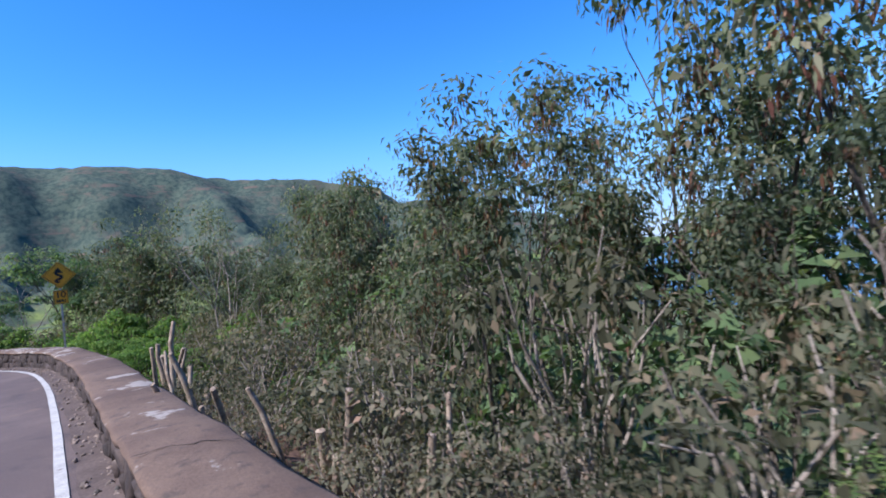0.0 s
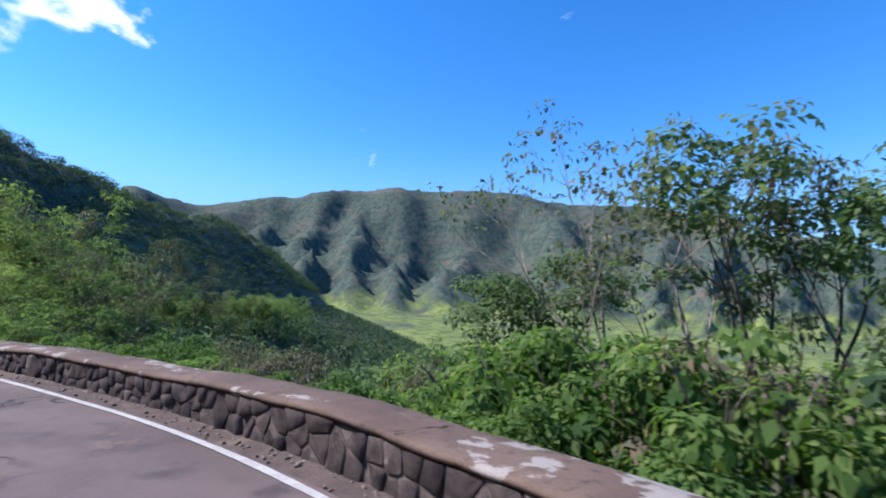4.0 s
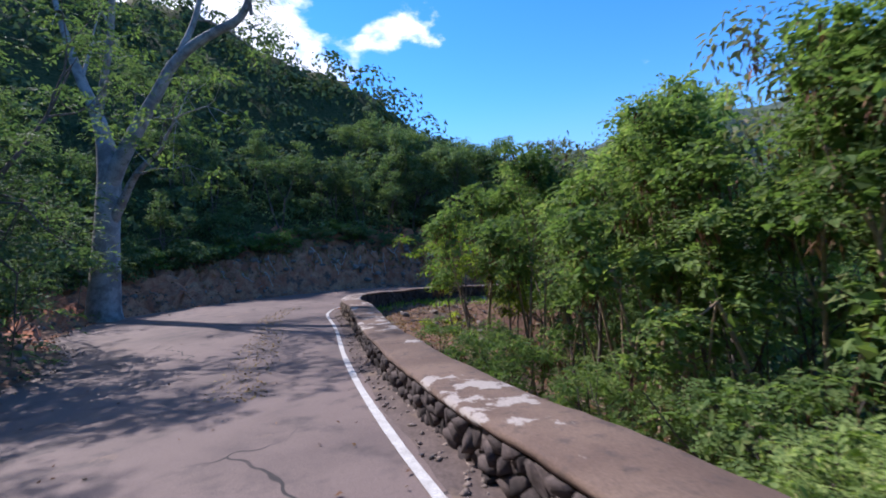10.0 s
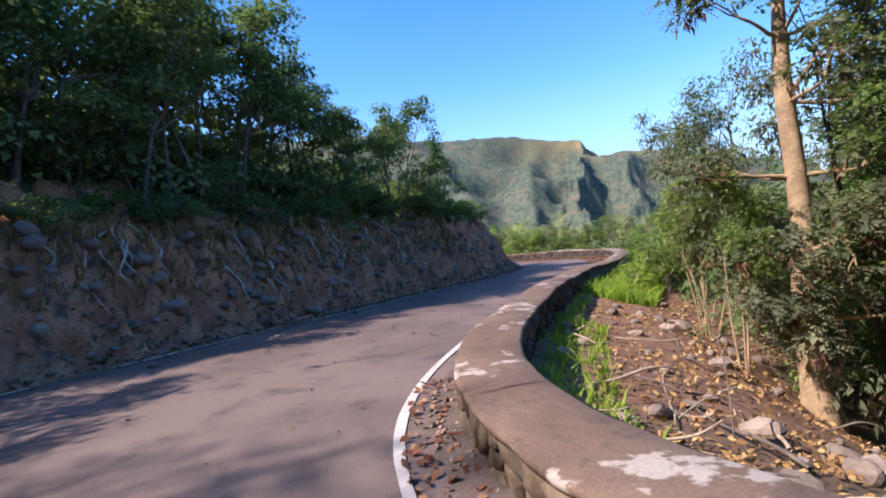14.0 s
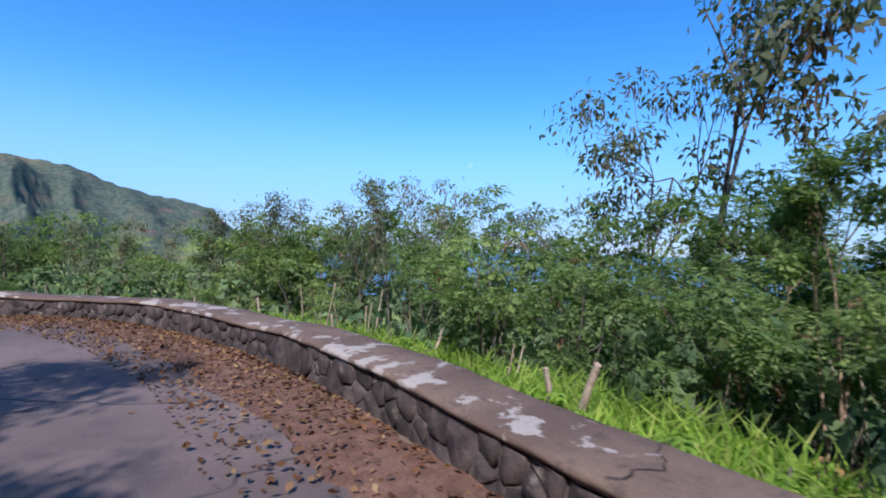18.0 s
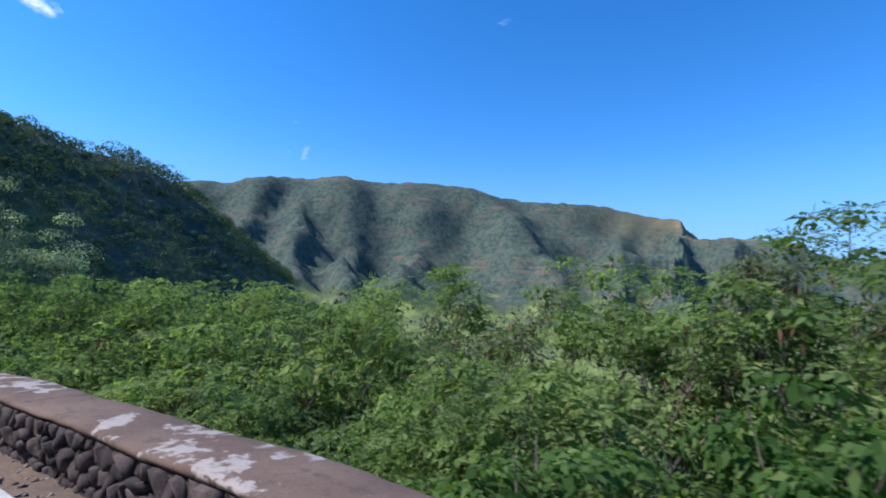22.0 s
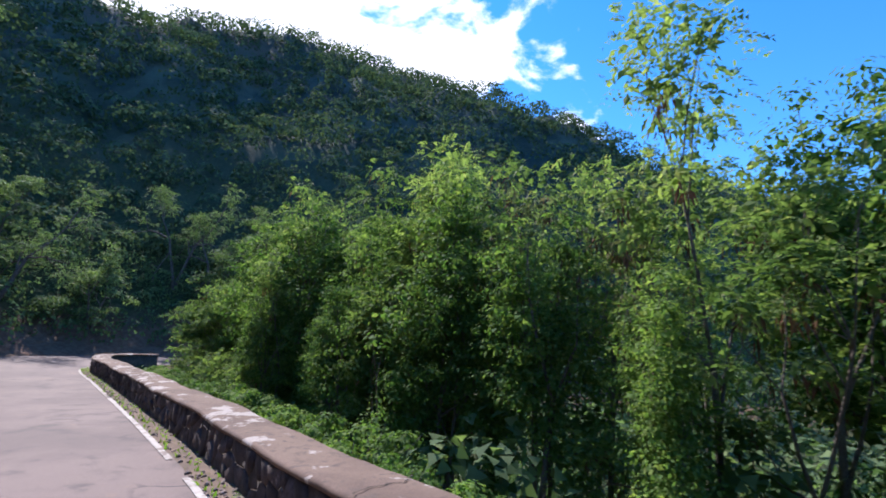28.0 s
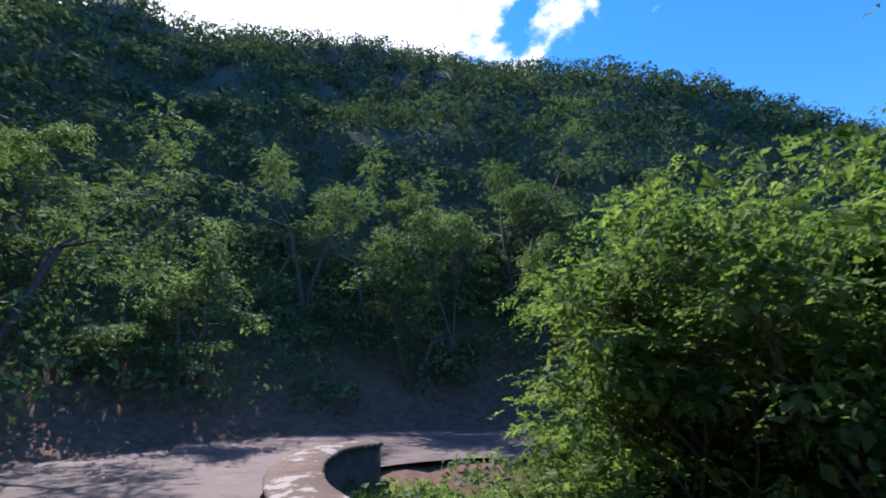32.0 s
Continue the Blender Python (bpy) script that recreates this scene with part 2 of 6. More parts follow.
M_STRAW = leafy("straw_leaf", [(0.0, (0.16, 0.09, 0.045)), (0.6, (0.30, 0.18, 0.08)), (1.0, (0.42, 0.30, 0.15))], 0.1)
M_STONE = surface("lava_stone", (0.034, 0.026, 0.025), (0.082, 0.062, 0.056), 5, 0.9, 0.7, 0.02, 50, (0.20, 0.165, 0.14), (0.62, 0.72), 3.0, island=0.35)
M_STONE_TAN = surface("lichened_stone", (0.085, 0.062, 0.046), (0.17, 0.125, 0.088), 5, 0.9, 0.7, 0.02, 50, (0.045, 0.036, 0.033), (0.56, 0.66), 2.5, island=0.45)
M_MORTAR = surface("wall_core", (0.075, 0.06, 0.052), (0.12, 0.095, 0.08), 5, 0.95, 0.6, 0.03, 45)
M_CAP = cap_material()
M_PAINT = surface("road_paint", (0.52, 0.50, 0.47), (0.42, 0.39, 0.36), 6, 0.7, 0.3, 0.004, 80, (0.20, 0.16, 0.15), (0.64, 0.70), 4.0)
M_PAINT_WORN = surface("worn_road_paint", (0.42, 0.38, 0.34), (0.30, 0.26, 0.23), 5, 0.8, 0.3, 0.004, 80, (0.17, 0.13, 0.11), (0.52, 0.60), 3.0)
M_DIRT = surface("verge_dirt", (0.165, 0.115, 0.082), (0.115, 0.082, 0.06), 2.5, 0.95, 0.7, 0.02, 30, (0.11, 0.13, 0.05), (0.60, 0.68), 1.2)


# ---- the plan: the wall's road-side edge, the road's width and fall ----
WALL = np.array([(3.2, -2.6), (0.6, 0.2), (-1.9, 2.9), (-5.5, 7.2), (-9, 11.2), (-12.5, 14.6), (-16.2, 17.0), (-21.1, 18.6), (-25.7, 19.1), (-30.9, 18.7),
                 (-37, 17.85), (-43.5, 17.45), (-54.4, 16.35), (-64.5, 15.55), (-72, 15.4), (-79.7, 15.9), (-84.9, 16.2), (-87.8, 17.5), (-89.6, 19.2),
                 (-90.7, 21.2), (-91.2, 24.5), (-91.3, 30), (-90.9, 35.6), (-89.8, 41), (-89.4, 45.5), (-90.1, 50.4), (-92.3, 55), (-95.3, 57.5),
                 (-100.2, 59.4), (-107, 60.8), (-114.6, 61.25), (-124.9, 60.45), (-133, 58.9), (-140.6, 56.1), (-147.2, 52.6), (-156.5, 46), (-167.2, 37.6),
                 (-172.6, 33.2), (-175.4, 31.8), (-178.3, 31.6)])
ONWARD = np.array([(-181.0, 33.3), (-182.6, 37), (-184, 48), (-188, 75), (-194, 105), (-204, 140), (-222, 180), (-280, 225), (-420, 265), (-700, 320), (-1500, 500)])
BEFORE = np.array([(700, -500), (300, -230), (120, -110), (40, -38), (14, -14), (7, -6.7)])


def curve(points, n=24):
    p = np.vstack([2 * points[0] - points[1], points, 2 * points[-1] - points[-2]])
    u = (np.arange(n) / n)[:, None]
    out = []
    for a, b, c, d in zip(p[:-3], p[1:-2], p[2:-1], p[3:]):
        out.append(0.5 * (2 * b + (c - a) * u + (2 * a - 5 * b + 4 * c - d) * u * u + (3 * b - a - 3 * c + d) * u ** 3))
    return np.vstack(out + [p[-2:-1]])


def even(points, step):
    d = np.r_[0, np.cumsum(np.linalg.norm(np.diff(points, axis=0), axis=1))]
    at = np.arange(0, d[-1], step)
    return np.c_[np.interp(at, d, points[:, 0]), np.interp(at, d, points[:, 1])], at


ROAD_XY = curve(np.vstack([BEFORE, WALL, ONWARD]))
_zero = np.argmin(np.linalg.norm(ROAD_XY - WALL[0], axis=1))
LINE, LINE_S = even(ROAD_XY, 0.5)
LINE_S = LINE_S - np.linalg.norm(np.diff(ROAD_XY[:_zero + 1], axis=0), axis=1).sum()
_t = np.gradient(LINE, axis=0)
TANGENT = _t / np.linalg.norm(_t, axis=1)[:, None]
RIGHT = np.c_[TANGENT[:, 1], -TANGENT[:, 0]]
FALL = [(-900, 26), (0, -1.53), (30, -2.49), (66, -3.62), (76.5, -4.0), (88, -4.65), (104, -5.12), (122, -5.92), (140, -6.32), (152, -6.62), (173, -7.5), (200, -8.3), (222, -9.03), (236, -9.4), (480, -18), (2200, -22)]
WIDE = [(-900, 4.9), (76, 5.0), (84, 6.0), (92, 7.6), (98, 11), (103, 9.6), (108, 7.4), (114, 6.2), (121, 5.7), (135, 5.8), (143, 5.0), (215, 5.0), (228, 7.0), (236, 8), (250, 5.5), (2200, 5)]
THICK = 0.74


def drop(s):
    """How far the lane lies below its even fall, where the parapet stands higher over it."""
    return np.interp(s, [20, 27, 38, 50, 136, 141, 178, 202, 236], [0, 0.11, 0.11, 0, 0, 0.19, 0.17, 0.15, 0.2])


def road_z(s):
    return np.interp(s, [a for a, _ in FALL], [b for _, b in FALL]) - drop(s)


def road_w(s):
    return np.interp(s, [a for a, _ in WIDE], [b for _, b in WIDE])


def on_road(s, right, up=0.0):
    """The place at s metres along the wall's road-side edge, so far to its right and above the road."""
    p = [np.interp(s, LINE_S, LINE[:, i]) + right * np.interp(s, LINE_S, RIGHT[:, i]) for i in (0, 1)]
    return np.stack([p[0], p[1], road_z(s) + up], -1)


def nearest(x, y):
    """Along and across the road's line for places x, y."""
    x, y = np.asarray(x, float).ravel(), np.asarray(y, float).ravel()
    s, d = np.empty(len(x)), np.empty(len(x))
    for i in range(0, len(x), 4000):
        dx, dy = x[i:i + 4000, None] - LINE[:, 0], y[i:i + 4000, None] - LINE[:, 1]
        q = dx * dx + dy * dy
        k = q.argmin(1)
        r = np.arange(len(k))
        side = dx[r, k] * RIGHT[k, 0] + dy[r, k] * RIGHT[k, 1]
        s[i:i + 4000], d[i:i + 4000] = LINE_S[k], np.where(side < 0, -1, 1) * np.sqrt(q[r, k])
    return s, d


def waves(x, y, size, seed, octaves=4):
    """Smooth uneven ground, about -1 to 1."""
    rng = np.random.RandomState(seed)
    z, amp = 0 * x, 1.0
    for _ in range(octaves):
        for _ in range(3):
            a, ph = rng.rand(2) * 6.283
            z = z + amp / 3 * np.sin((x * math.cos(a) + y * math.sin(a)) / size * 6.283 + ph + 1.3 * np.sin((x * math.sin(a) - y * math.cos(a)) / size * 3.1 + ph * 2))
        size, amp = size * 0.47, amp * 0.55
    return z


SKYLINE = [(-180, -30), (-28, -30), (-22, -2), (-16, 2.8), (-10, 4.4), (-4, 5.7), (0, 6.4), (2, 7.0), (4.5, 8.9), (8, 9.1), (13, 9.9), (20, 10.2), (24, 10.8), (28, 11.3), (34, 11.4), (40, 11.2), (46, 11.2), (52, 10.4), (56, 9.9), (60, 8.9), (64, 8.3), (70, 8.6), (90, 9.4), (180, 9.4)]
EYE = (-65.0, 35.0)
SEA, FLOOR = -58.0, -44.0


def land(x, y):
    x, y = np.asarray(x, float), np.asarray(y, float)
    shape = x.shape
    x, y = x.ravel(), y.ravel()
    s, d = nearest(x, y)
    zr, w = road_z(s), road_w(s)
    # downhill side
    e = np.clip(d - THICK, 0, None)
    shelf = np.interp(s, [-20, 20, 30, 84, 92, 112, 120, 124, 140, 150, 215, 225, 240], [0.25, 0.3, 0.45, 0.5, 0.26, 0.26, 0.26, 0.06, 0.06, 0.45, 0.45, 0.35, 0.4])
    down = -0.22 - np.clip(e, 0, 3) * shelf - np.clip(e - 3, 0, 60) * np.interp(s, [84, 94, 112, 120], [0.36, 0.55, 0.55, 0.36]) - np.clip(e - 63, 0, 60) * 0.16
    low = zr + down + waves(x, y, 9.0, 3, 3) * np.clip(e / 6, 0, 1) * 0.35
    low = np.maximum(low, FLOOR + waves(x, y, 130, 5) * 3)
    # uphill side: a cut bank, then the slope of the hill
    u = np.clip(-d - w, 0, None)
    cut = np.interp(s, [-50, 84, 97, 104, 132, 140, 156, 230, 330, 375, 480], [0.5, 0.4, 0.5, 2.4, 2.8, 1.6, 1.2, 1.0, 1.0, 9, 9])
    ledge = np.interp(s, [-50, 84, 97, 104, 230, 240], [4.0, 6.0, 6.5, 2.6, 2.6, 2.2])
    steep = np.interp(s, [84, 100, 111, 120, 150, 180, 225, 237, 239.5, 242, 265, 285, 310, 340, 400], [0.75, 0.85, 0.8, 0.42, 0.45, 0.75, 0.95, 0.78, 0.95, 0.98, 0.98, 1.05, 1.0, 0.9, 0.8])
    crest = np.interp(s, [84, 230, 242, 260, 280, 300, 340, 360, 400], [80, 76, 72, 66, 49, 46, 44, 34, 28])
    up = np.interp(u, [0, 0.5, 1.0], [0, 0.06, 0.18]) + cut * np.clip((u - 0.7) / np.interp(s, [97, 102, 132, 138], [2.2, 1.3, 1.3, 2.2]), 0, 1) ** 0.8 + np.minimum(np.clip(u - ledge, 0, None), crest) * steep + np.clip(u - ledge - crest, 0, 200) * 0.03
    rough = np.clip((u - 0.8) / 2, 0, 1)
    high = zr + up + waves(x, y, 3.2, 9, 3) * rough * 0.28 + waves(x, y, 60, 11) * np.clip((u - 5) / 40, 0, 1) * 5
    z = np.where(d > THICK, low, np.where(d < -w, high, zr - 0.10))
    z = np.where((d > -0.1) & (d <= THICK + 0.35), np.minimum(z, zr - 0.12), z)
    # the far side of the valley: fluted cliffs, falling away to the sea
    px, py = x - EYE[0], y - EYE[1]
    r, az = np.hypot(px, py), np.degrees(np.arctan2(-px, py))
    az = az + waves(x, y, 420, 21, 3) * np.clip((r - 600) / 400, 0, 1) * 1.2
    top = np.tan(np.radians(np.interp(az, [a for a, _ in SKYLINE], [b for _, b in SKYLINE]))) * 1500 * 1.02
    flute = 1 - np.abs(np.sin(np.radians(az) * 24 + 1.9 * np.sin(np.radians(az) * 7) + 0.5 * waves(x, y, 500, 23, 3)))
    f = np.clip((r - 640 - 90 * waves(x, y, 500, 25, 2)) / 860, 0, 1)
    rise = np.interp(f, [0, 0.2, 0.5, 0.78, 0.93, 1.0], [0, 0.08, 0.34, 0.74, 0.95, 1.0])
    ridge = FLOOR + (top - FLOOR) * rise - (1 - flute) * 50 * np.sin(np.pi * np.clip(f, 0, 1)) ** 0.8 * np.clip(top / 200, 0, 1) - np.abs(waves(x, y, 150, 27, 4)) * 26 * np.sin(np.pi * f) + waves(x, y, 45, 29, 2) * 3 * np.clip(f * 5, 0, 1)
    gone = np.clip((r - 1560) / 900, 0, 1)
    ridge = ridge - gone * 120
    facing = (az > -60) & (az < 100) & (r > 500)
    z = np.where(facing & (d > 0), np.maximum(np.where(f > 0, ridge, z), np.minimum(z, FLOOR)), z)
    # open sea beyond the mouth of the valley
    seaward = np.clip((-23 - az) / 6, 0, 1) * np.clip((r - 260) / 120, 0, 1) * (az > -150)
    z = np.where(d > 0, z * (1 - seaward) + (SEA - 8) * seaward, z)
    return z.reshape(shape)


def mesh_of(name, verts, faces, material=None, smooth=False):
    """A mesh from arrays; faces all of one size."""
    me = bpy.data.meshes.new(name)
    v, f = np.asarray(verts, np.float32), np.asarray(faces, np.int32)
    k = f.shape[1]
    me.vertices.add(len(v))
    me.vertices.foreach_set("co", v.ravel())
    me.loops.add(f.size)
    me.loops.foreach_set("vertex_index", f.ravel())
    me.polygons.add(len(f))
    me.polygons.foreach_set("loop_start", np.arange(len(f), dtype=np.int32) * k)
    me.polygons.foreach_set("loop_total", np.full(len(f), k, np.int32))
    if smooth:
        me.polygons.foreach_set("use_smooth", np.ones(len(f), bool))
    me.update(calc_edges=True)
    if material:
        me.materials.append(material)
    return me


def grid_faces(rows, cols):
    i = (np.arange(rows - 1)[:, None] * cols + np.arange(cols - 1)).ravel()
    return np.c_[i, i + 1, i + cols + 1, i + cols]


def graded(lo, hi, fine_lo, fine_hi, fine, mid, mid_lo, mid_hi):
    """Steps: fine in the middle, growing to mid, then coarse to the ends."""
    mids = list(np.arange(fine_lo, fine_hi, fine))
    x, st = fine_hi, fine
    while x < hi:
        mids.append(x)
        st = min(st * 1.12, mid) if x < mid_hi else st * 1.25
        x += st
    mids.append(hi)
    x, st, left = fine_lo, fine, []
    while x > lo:
        st = min(st * 1.12, mid) if x > mid_lo else st * 1.25
        x -= st
        left.append(max(x, lo))
    return np.array(left[::-1] + mids)


def ground_material():
    m, nd, ln, bs = nodes_of("ground")
    pos = nd.new("ShaderNodeNewGeometry").outputs["Position"]
    n1, n2, n3 = noise_of(nd, ln, 0.35), noise_of(nd, ln, 3.0), noise_of(nd, ln, 30.0, 4.0)
    soil = mixed(nd, ln, stepped(nd, ln, n2, 0.35, 0.65), (0.145, 0.08, 0.055), (0.22, 0.13, 0.088))
    soil = mixed(nd, ln, stepped(nd, ln, n1, 0.5, 0.65), soil, (0.11, 0.08, 0.058))
    att = nd.new("ShaderNodeAttribute")
    att.attribute_name = "undergrowth"
    soil = mixed(nd, ln, att.outputs["Fac"], soil, mixed(nd, ln, stepped(nd, ln, n2, 0.35, 0.65), (0.035, 0.048, 0.018), (0.075, 0.085, 0.035)))
    # the far slopes: dry grass on the tops, scrub in the gullies, a pale green valley floor
    f1, f2 = noise_of(nd, ln, 0.012, 8.0, 0.62), noise_of(nd, ln, 0.09, 6.0, 0.7)
    # scrub tones lifted and kept bluish: some distant haze is in the colour
    scrub = mixed(nd, ln, stepped(nd, ln, f2, 0.38, 0.60), (0.036, 0.058, 0.05), (0.085, 0.108, 0.078))
    scrub = mixed(nd, ln, stepped(nd, ln, noise_of(nd, ln, 0.022, 7.0, 0.7), 0.50, 0.76), scrub, (0.125, 0.1, 0.075))
    sep = nd.new("ShaderNodeSeparateXYZ")
    ln.new(pos, sep.inputs[0])
    # ledges of bare rock along the lava beds
    beds = noise_of(nd, ln, 1.0, 3.0, 0.6, None, (0.0012, 0.0012, 0.075))
    gaps = noise_of(nd, ln, 0.016, 6.0, 0.7)
    ledge = nd.new("ShaderNodeMath")
    ledge.operation = "MULTIPLY"
    ln.new(stepped(nd, ln, beds, 0.57, 0.62), ledge.inputs[0])
    ln.new(stepped(nd, ln, gaps, 0.48, 0.60), ledge.inputs[1])
    scrub = mixed(nd, ln, ledge.outputs["Value"], scrub, (0.135, 0.10, 0.078))
    hi = nd.new("ShaderNodeMath")
    hi.operation = "MULTIPLY_ADD"
    ln.new(f1, hi.inputs[0])
    hi.inputs[1].default_value = 220
    ln.new(sep.outputs["Z"], hi.inputs[2])
    dry = mixed(nd, ln, stepped(nd, ln, f2, 0.35, 0.65), (0.30, 0.20, 0.10), (0.17, 0.14, 0.06))
    east = stepped(nd, ln, sep.outputs["X"], -520, 100)
    dryness = nd.new("ShaderNodeMath")
    dryness.operation = "MULTIPLY"
    ln.new(stepped(nd, ln, hi.outputs["Value"], 250, 330), dryness.inputs[0])
    ln.new(east, dryness.inputs[1])
    far = mixed(nd, ln, dryness.outputs["Value"], scrub, dry)
    grass = mixed(nd, ln, stepped(nd, ln, f2, 0.40, 0.62), (0.20, 0.235, 0.07), (0.085, 0.12, 0.035))
    far = mixed(nd, ln, stepped(nd, ln, hi.outputs["Value"], 105, 60), far, grass)
    dist = nd.new("ShaderNodeVectorMath")
    dist.operation = "DISTANCE"
    ln.new(pos, dist.inputs[0])
    dist.inputs[1].default_value = (-90, 30, -6)
    col = mixed(nd, ln, stepped(nd, ln, dist.outputs["Value"], 95, 150), soil, far)
    ln.new(col, bs.inputs["Base Color"])
    bs.inputs["Roughness"].default_value = 0.95
    bs.inputs["Specular IOR Level"].default_value = 0.15
    bumped(nd, ln, bs, mixed(nd, ln, 0.4, n2, n3), 0.7, 0.06)
    return m


gx = graded(-5200, 5200, -188, 4, 1.3, 15, -1400, 700)
gy = graded(-5200, 5200, 0, 66, 1.0, 15, -350, 1650)
GX, GY = np.meshgrid(gx, gy)
_s, _d = nearest(GX, GY)
_u = -_d - road_w(_s)
_open = np.interp(_s, [-20, 14, 22, 78, 84, 120, 126, 148, 152, 240], [2.0, 2.0, 0.8, 0.8, 7.0, 7.0, 0.8, 0.8, 0.8, 0.8])
COVER = np.clip(np.maximum((_u - np.where(_s < 93, 0.8, 3.0)) / 2.0, (_d - _open) / 1.6), 0, 1)
# under the earth bank, which has a face of its own, the ground lies deeper
_sunk = ((_u > 0.05) & (_u < 3.4) & (_s > 97) & (_s < 134)).astype(float) * 1.1
ground = new("ground", mesh_of("ground", np.c_[GX.ravel(), GY.ravel(), land(GX, GY).ravel() - _sunk], grid_faces(len(gy), len(gx)), ground_material(), True))
ground.data.attributes.new("undergrowth", "FLOAT", "POINT").data.foreach_set("value", COVER.astype(np.float32))
tagged(ground, "red-brown soil slope falling into a green valley with far fluted cliffs", "ground", kind="structure")


def sea_material():
    m, nd, ln, bs = nodes_of("sea")
    n = noise_of(nd, ln, 0.03, 6.0)
    ln.new(mixed(nd, ln, n, (0.012, 0.06, 0.14), (0.02, 0.09, 0.19)), bs.inputs["Base Color"])
    bs.inputs["Roughness"].default_value = 0.22
    bumped(nd, ln, bs, noise_of(nd, ln, 0.25, 4.0), 0.4, 0.5)
    return m


sx = np.linspace(-300, 9000, 24)
SXX, SYY = np.meshgrid(sx, np.linspace(-3000, 9000, 24))
sea = new("water", mesh_of("water", np.c_[SXX.ravel(), SYY.ravel(), np.full(SXX.size, SEA)], grid_faces(24, 24), sea_material()))
tagged(sea, "deep blue open sea beyond the mouth of the valley", "sea", kind="structure")


# ---- road, edge lines, verge ----
def strip(name, s, lats, ups, material, smooth=True, jitter=0.0, seed=0):
    """A band along the road: at each s a row of points across it."""
    rng = np.random.RandomState(seed)
    rows = []
    for k, (la, up) in enumerate(zip(lats, ups)):
        la = la(s) if callable(la) else np.full(len(s), la)
        if jitter:
            la = la + np.convolve(rng.randn(len(s)), np.ones(5) / 5, "same")[:len(s)] * jitter
        rows.append(on_road(s, la, up))
    v = np.stack(rows, 1)
    return mesh_of(name, v.reshape(-1, 3), grid_faces(len(s), len(lats))[:, ::-1], material, smooth)


def asphalt():
    m, nd, ln, bs = nodes_of("asphalt")
    big, mid, fine = noise_of(nd, ln, 0.35, 5.0), noise_of(nd, ln, 1.6, 7.0), noise_of(nd, ln, 90, 3.0)
    col = mixed(nd, ln, stepped(nd, ln, big, 0.38, 0.62), (0.12, 0.087, 0.078), (0.165, 0.12, 0.105))
    col = mixed(nd, ln, stepped(nd, ln, mid, 0.50, 0.74), col, (0.075, 0.058, 0.055))
    col = mixed(nd, ln, stepped(nd, ln, noise_of(nd, ln, 0.9, 8.0, 0.7), 0.60, 0.68), col, (0.19, 0.13, 0.10))
    r = ramp_of(nd, [(0.3, (0.75, 0.75, 0.75)), (0.7, (1.2, 1.2, 1.2))])
    ln.new(fine, r.inputs["Fac"])
    col = mixed(nd, ln, 1.0, col, r.outputs["Color"], "MULTIPLY")
    vo = nd.new("ShaderNodeTexVoronoi")
    vo.feature = "DISTANCE_TO_EDGE"
    vo.inputs["Scale"].default_value = 0.33
    wob = nd.new("ShaderNodeVectorMath")
    wob.operation = "MULTIPLY_ADD"
    nt = nd.new("ShaderNodeTexNoise")
    nt.inputs["Scale"].default_value = 1.1
    g = nd.new("ShaderNodeNewGeometry")
    ln.new(g.outputs["Position"], nt.inputs["Vector"])
    ln.new(nt.outputs["Color"], wob.inputs[0])
    wob.inputs[1].default_value = (1.6, 1.6, 0)
    ln.new(g.outputs["Position"], wob.inputs[2])
    ln.new(wob.outputs["Vector"], vo.inputs["Vector"])
    crack = stepped(nd, ln, vo.outputs["Distance"], 0.011, 0.004)
    gate = nd.new("ShaderNodeMath")
    gate.operation = "MULTIPLY"
    ln.new(crack, gate.inputs[0])
    ln.new(stepped(nd, ln, noise_of(nd, ln, 0.22, 3.0), 0.52, 0.58), gate.inputs[1])
    col = mixed(nd, ln, gate.outputs["Value"], col, (0.03, 0.025, 0.025))
    ln.new(col, bs.inputs["Base Color"])
    bs.inputs["Roughness"].default_value = 0.82
    bs.inputs["Specular IOR Level"].default_value = 0.3
    bumped(nd, ln, bs, mixed(nd, ln, 0.5, mid, fine), 0.45, 0.012)
    return m


S_ROAD = np.arange(-24, 268, 0.5)
lat_road = [(lambda s, k=k: 0.04 - (road_w(s) + 0.04) * k / 12) for k in range(13)]
up_road = [0.0, 0.005, 0.012, 0.02, 0.03, 0.035, 0.035, 0.035, 0.03, 0.02, 0.012, 0.0, -0.02]
road = new("road", strip("road", S_ROAD, lat_road, up_road, asphalt()))
tagged(road, "worn reddish-grey asphalt lane, cracked and dusted with soil", "road", kind="structure")

M_GRIT = surface("verge_grit", (0.125, 0.092, 0.08), (0.09, 0.066, 0.058), 2.5, 0.95, 0.7, 0.02, 30, (0.16, 0.115, 0.085), (0.58, 0.68), 1.4)
for a, b, mat, label in ((-8, 122, M_GRIT, "strip of dark grit between the edge line and the wall"), (122, 236, M_DIRT, "strip of brown dirt and weeds along the wall's foot")):
    verge = new("verge", strip("verge", np.arange(a, b + 0.01, 0.25), [0.05, -0.12, -0.30], [0.035, 0.022, 0.006], mat, jitter=0.05, seed=4))
    tagged(verge, label, "verge", kind="structure")


def edge_lines(name, runs, lat, width, label, material=None):
    for a, b in runs:
        s = np.arange(a, b + 0.01, 0.25)
        ob = new(name, strip(name, s, [lambda q: lat(q) + width / 2, lambda q: lat(q) - width / 2], [0.018, 0.018], material or M_PAINT, jitter=0.008, seed=int(a) + 50))
        tagged(ob, label, "road marking", kind="structure")


